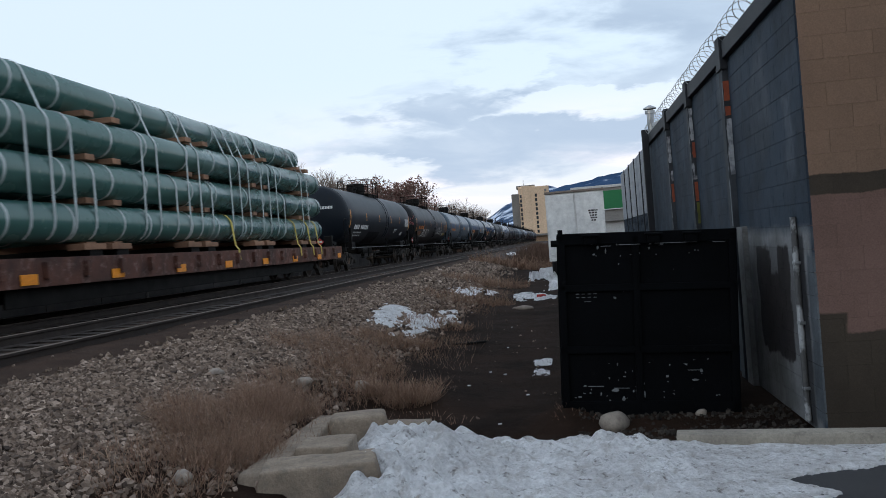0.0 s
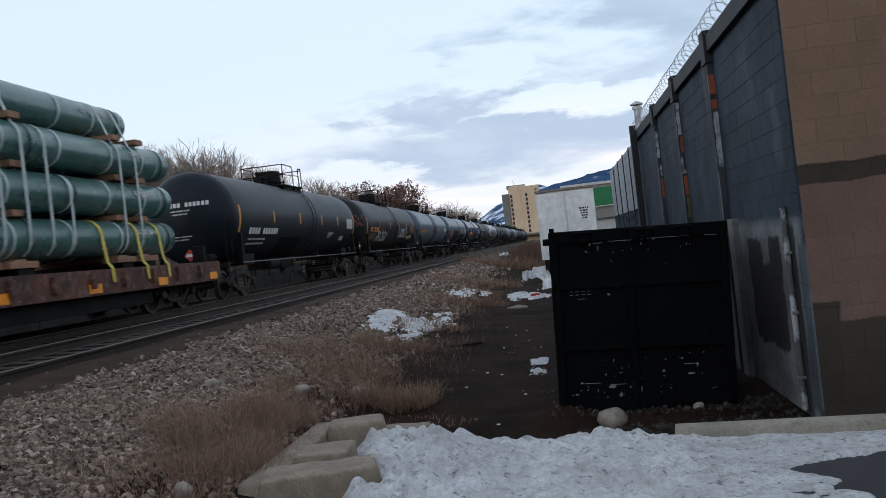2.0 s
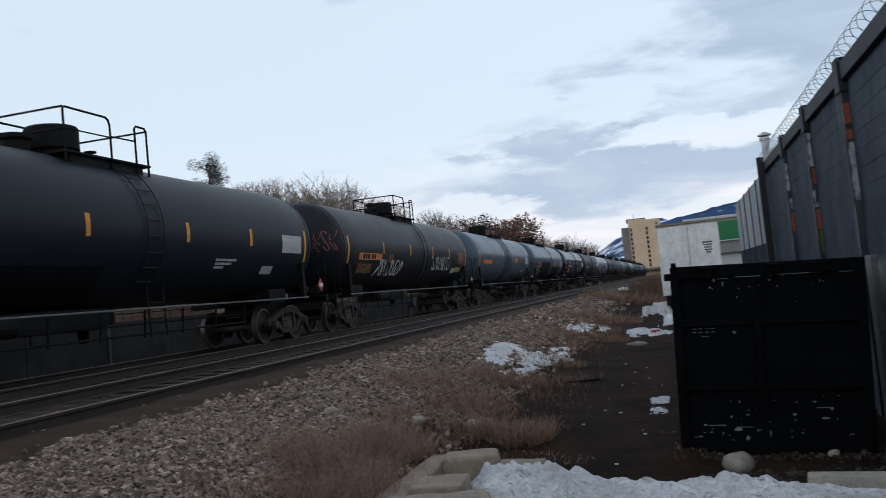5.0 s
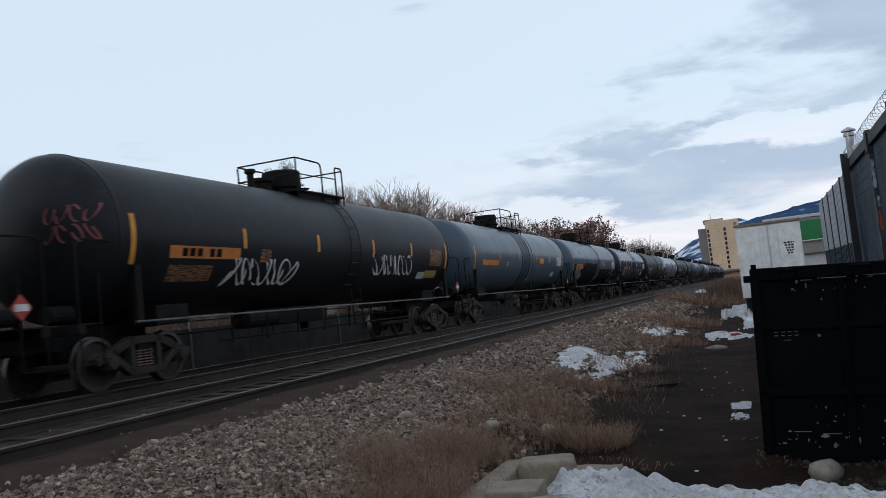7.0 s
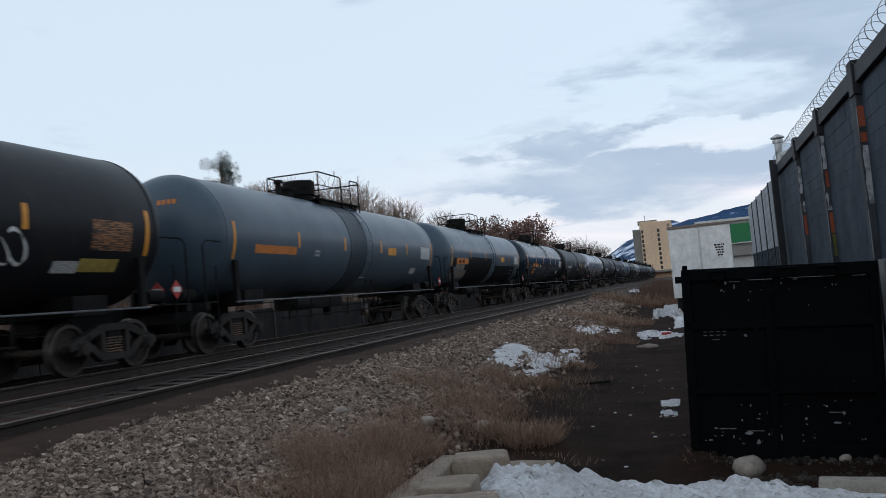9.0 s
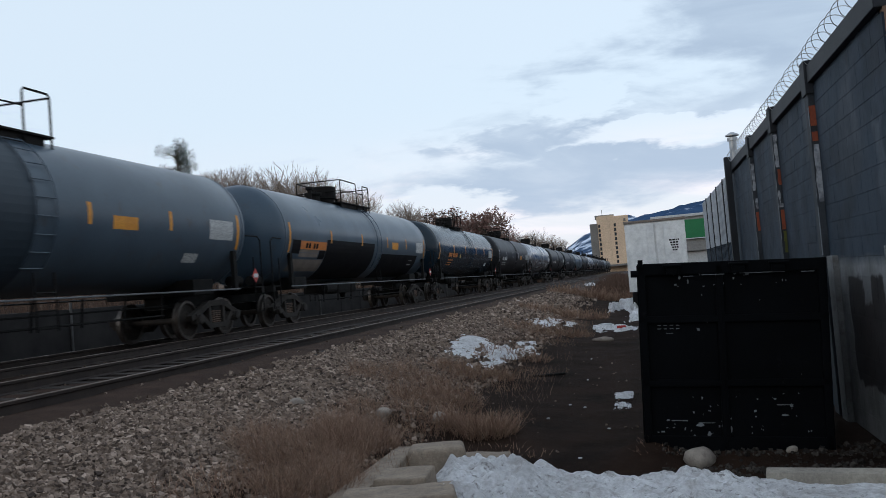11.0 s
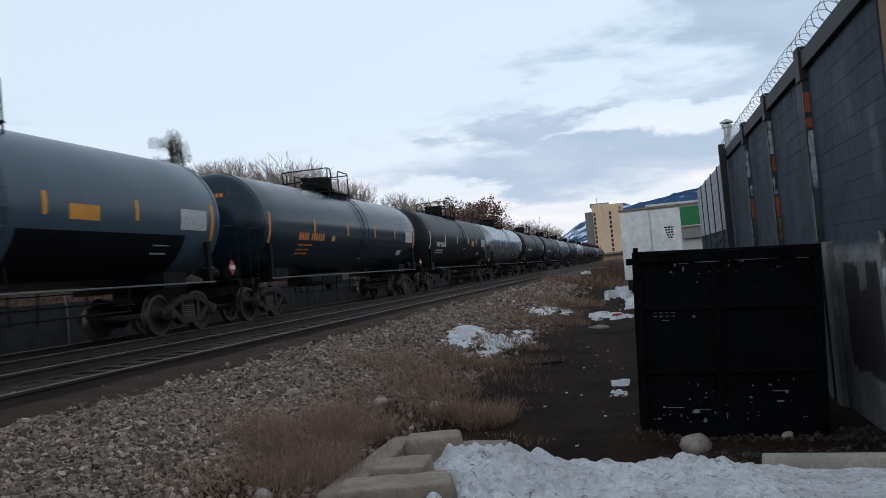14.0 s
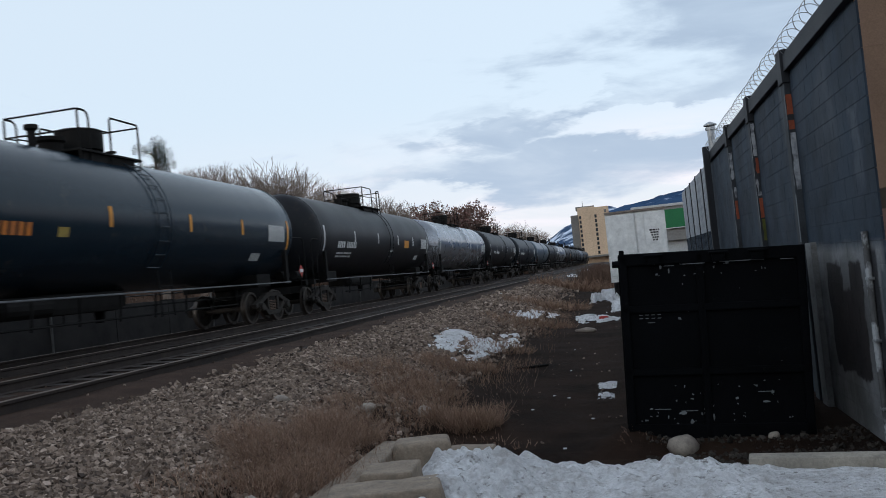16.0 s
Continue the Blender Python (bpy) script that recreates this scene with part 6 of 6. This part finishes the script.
# ---------------------------------------------------------------- dry plants and litter
def blade_list(rng, cx, cy, rad, count, h0, h1, wide, lean=0.45, branch=0.0):
    verts, faces = [], []
    seed_z = rng.uniform(0, 9)
    for _ in range(count):
        a, q = rng.uniform(0, 6.283), rad * math.sqrt(rng.random()) * 0.85
        x, y = cx + q * math.cos(a), cy + q * math.sin(a)
        L, s = Vector((x, y, 0)).dot(N), Vector((x, y, 0)).dot(U)
        p = Vector((x, y, ground_z(L, s) - 0.02))
        d = Vector((math.cos(a) * q / rad * 0.7 + rng.gauss(0, lean), math.sin(a) * q / rad * 0.7 + rng.gauss(0, lean), 1)).normalized()
        hh = (h0 + (h1 - h0) * rng.random() ** 1.6) * (0.7 + 0.5 * nz(x, y, seed_z, 2.3))
        side = Vector((rng.uniform(-1, 1), rng.uniform(-1, 1), 0)).normalized() * wide
        mid = p + d * hh * 0.55
        tip = mid + (d + Vector((rng.gauss(0, 0.35), rng.gauss(0, 0.35), -0.15))) * hh * 0.45
        i = len(verts)
        verts += [p - side, p + side, mid - side * 0.8, mid + side * 0.8, tip]
        faces += [(i, i + 1, i + 3, i + 2), (i + 2, i + 3, i + 4)]
        if rng.random() < branch:
            for _k in range(6):
                st = p.lerp(mid, rng.uniform(0.45, 1.0)) if _k < 3 else mid.lerp(tip, rng.uniform(0.0, 0.9))
                en = st + Vector((rng.gauss(0, 0.7), rng.gauss(0, 0.7), rng.uniform(-0.1, 0.8))).normalized() * hh * rng.uniform(0.10, 0.30)
                i = len(verts)
                verts += [st - side * 0.7, st + side * 0.7, en]
                faces.append((i, i + 1, i + 2))
    return verts, faces


def weed(x, y, rad, count, h0, h1, seed, label, wide=0.004, branch=0.6):
    v, f = blade_list(random.Random(seed), x, y, rad, count, h0, h1, wide, branch=branch)
    tagged(raw("weed_clump", v, f, M_straw), label, "weeds", "weed clumps")


weed(-2.05, 7.1, 0.6, 2300, 0.15, 0.60, 1, "big dry reddish-brown weed clump by the kerb", 0.0015, 0.95)
weed(-2.25, 7.9, 0.7, 2300, 0.18, 0.70, 21, "hazy dry brown weed clump by the kerb", 0.0015, 0.95)
weed(-1.85, 8.7, 0.5, 1600, 0.2, 0.6, 22, "thin dry weed clump behind the kerb", 0.002, 0.95)
weed(-1.55, 9.9, 0.8, 1500, 0.1, 0.4, 23, "low dry weeds on the bank", 0.0025, 0.8)
weed(-2.35, 6.3, 0.7, 900, 0.1, 0.38, 2, "dry brown weed clump at the ballast edge", 0.0035, 0.8)
weed(-0.62, 9.9, 0.5, 1300, 0.2, 0.55, 3, "pale straw-coloured grass tuft on the dirt", 0.004, 0.3)
weed(-1.25, 11.2, 0.7, 1300, 0.2, 0.5, 4, "dry brown weeds on the bank", 0.003, 0.7)
weed(-2.0, 12.6, 0.9, 1300, 0.15, 0.5, 5, "dry reddish weeds at the ballast edge", 0.003, 0.7)
weed(-0.25, 8.85, 0.5, 110, 0.04, 0.14, 6, "short dry grass behind the snow", 0.004, 0.2)
weed(1.2, 8.5, 0.35, 60, 0.04, 0.12, 7, "flattened dry weeds against the dumpster", 0.003, 0.4)
weed(-1.0, 14.5, 0.9, 1300, 0.15, 0.4, 8, "low brown weeds on the dirt", 0.005, 0.5)
weed(-0.3, 17.5, 0.9, 600, 0.15, 0.45, 9, "low brown weeds beside the snow", 0.006, 0.5)
weed(0.6, 24.5, 1.6, 900, 0.2, 0.5, 10, "low brown weeds on the dirt", 0.008, 0.5)
weed(1.6, 33, 2.0, 900, 0.3, 0.7, 11, "dry brown weeds along the path", 0.010, 0.5)
weed(4.6, 52, 3.5, 1200, 0.4, 1.3, 12, "brown shrubs beside the railway", 0.02, 0.7)


def build_dry_grass():
    rng = random.Random(12)
    verts, faces = [], []
    for _ in range(16000):
        L, s = rng.triangular(1.4, 3.9, 2.9), 6.3 + 24 * rng.random() ** 1.7
        if nz(L, s, 4, 0.6) + rng.uniform(-0.3, 0.3) < 0.02:
            continue
        p = at(L, s, ground_z(L, s) - 0.01)
        h = rng.uniform(0.04, 0.24)
        side = Vector((rng.uniform(-1, 1), rng.uniform(-1, 1), 0)).normalized() * 0.003
        i = len(verts)
        verts += [p - side, p + side, p + Vector((rng.gauss(0, 0.5), rng.gauss(0, 0.5), 1)) * h]
        faces.append((i, i + 1, i + 2))
    tagged(raw("dry_grass", verts, faces, M_straw), "sparse dead grass over the dirt", "grass", kind="stuff")


build_dry_grass()


def litter(x, y, sx, sy, sz, rz, mat, name, label, cat):
    L, s = Vector((x, y, 0)).dot(N), Vector((x, y, 0)).dot(U)
    bm = boxed(0, 0, sz / 2, sx, sy, sz, min(sz, sx) * 0.2)
    for v in bm.verts:
        v.co += Vector((nz(v.co.x * 9, v.co.y * 9, 1), nz(v.co.x * 9, v.co.y * 9, 5), 0)) * 0.2 * min(sx, sy)
    o = part(name, bm, mat)
    o.matrix_basis = pose(x, y, ground_z(L, s) + 0.004, 0, 0, rz)
    tagged(o, label, cat)


litter(0.35, 15.1, 0.62, 0.05, 0.04, 8, M_under, "stick", "dark broken stick on the dirt", "stick")
for i, (x, y) in enumerate([(0.55, 12.1), (0.75, 12.0), (1.0, 14.6), (0.9, 10.2), (1.9, 9.2), (0.2, 10.9), (1.35, 18.0), (-0.1, 22), (1.2, 9.1), (0.45, 8.7)]):
    litter(x, y, 0.04, 0.03, 0.01, 40 * i, M_white, "paper_scrap", "pale scrap of litter on the dirt", "litter")
litter(2.95, 26.0, 0.22, 0.2, 0.14, 20, M_red, "bag", "crumpled red bag beside the snow", "bag")
litter(2.6, 27.5, 0.35, 0.3, 0.12, 50, M_white, "bag", "crumpled white bag beside the snow", "bag")
litter(3.05, 7.15, 0.02, 0.35, 0.012, 70, M_lumber, "stick", "thin pale stick at the wall's foot", "stick")

M_conduit = material("flaked_conduit_paint", (0.40, 0.41, 0.42), (0.10, 0.10, 0.10), 0.7, grain=40, patch=4, bump=0.2, spread=(0.5, 0.56), stretch=(1, 1, 0.6))
# conduit on the block wall near the corner
cond = thing("wall_conduit", "old white conduit strapped to the block wall", "conduit")
part("conduit_tube", tubed([(-0.04, 0.42, 0.05), (-0.04, 0.44, 0.9), (-0.04, 0.43, 1.92)], 0.028, 10), M_conduit, cond).matrix_basis = pose(*W0, 0, 0, WHEAD)
for z in (0.35, 0.95, 1.5):
    part("clip", boxed(-0.03, 0.43, z, 0.07, 0.09, 0.03, 0.004), M_galv, cond).matrix_basis = pose(*W0, 0, 0, WHEAD)


# ---------------------------------------------------------------- unseen blocks added behind the eye
M_rear = material("dark_blocker_wall", (0.10, 0.075, 0.06), (0.07, 0.055, 0.045), 0.9, grain=6, patch=0.3)
# Added out of view: they hide low sky and darken the tanks' reflections.
for az_x, wdt, hgt in ((-52, 30, 8), (-20, 32, 9.5), (13, 30, 8.5), (45, 30, 9)):
    b = thing("street_building", "plain dark block added out of view to darken reflections", "building", pose(az_x, -26, 0))
    part("wall", boxed(0, -5, hgt / 2, wdt, 10, hgt, 0.05), M_rear, b)
    part("roof", boxed(0, -5, hgt + 0.15, wdt + 0.5, 10.5, 0.3, 0.05), M_coping, b)


# ---------------------------------------------------------------- what moves
SPEED = 6.497
A0 = 55.175          # first tank car's far coupler at the start, metres along the railway
TIMES = [-1.0] + [float(t) for t in range(0, 17)] + [17.0]


def train_pose(s, x=0.0, z=0.0):
    p = at(L_TRAIN - x, s, RAIL + z)
    return pose(p.x, p.y, p.z, 0, 0, HEAD)


def motions():
    for i, car in enumerate(TANK_CARS):
        mid = A0 - CAR / 2 + CAR * i
        walk(car, [(t, train_pose(mid - SPEED * t)) for t in TIMES])
    flat_mid = A0 - CAR - FLAT / 2
    walk(FLAT_CAR, [(t, train_pose(flat_mid - SPEED * t)) for t in TIMES])
    for ob, x, y, z in LOAD:
        walk(ob, [(t, train_pose(flat_mid + y - SPEED * t, x, z)) for t in TIMES])
    near = {FLAT_CAR, *TANK_CARS[:7]}
    steps = [k * 0.0831 for k in range(-2, 196)]
    for car, wheel, y in WHEELS:
        if car in near:
            walk(wheel, [(t, pose(0, y, WHEEL) @ pose(0, 0, 0, math.degrees(SPEED * t / WHEEL))) for t in steps])


motions()
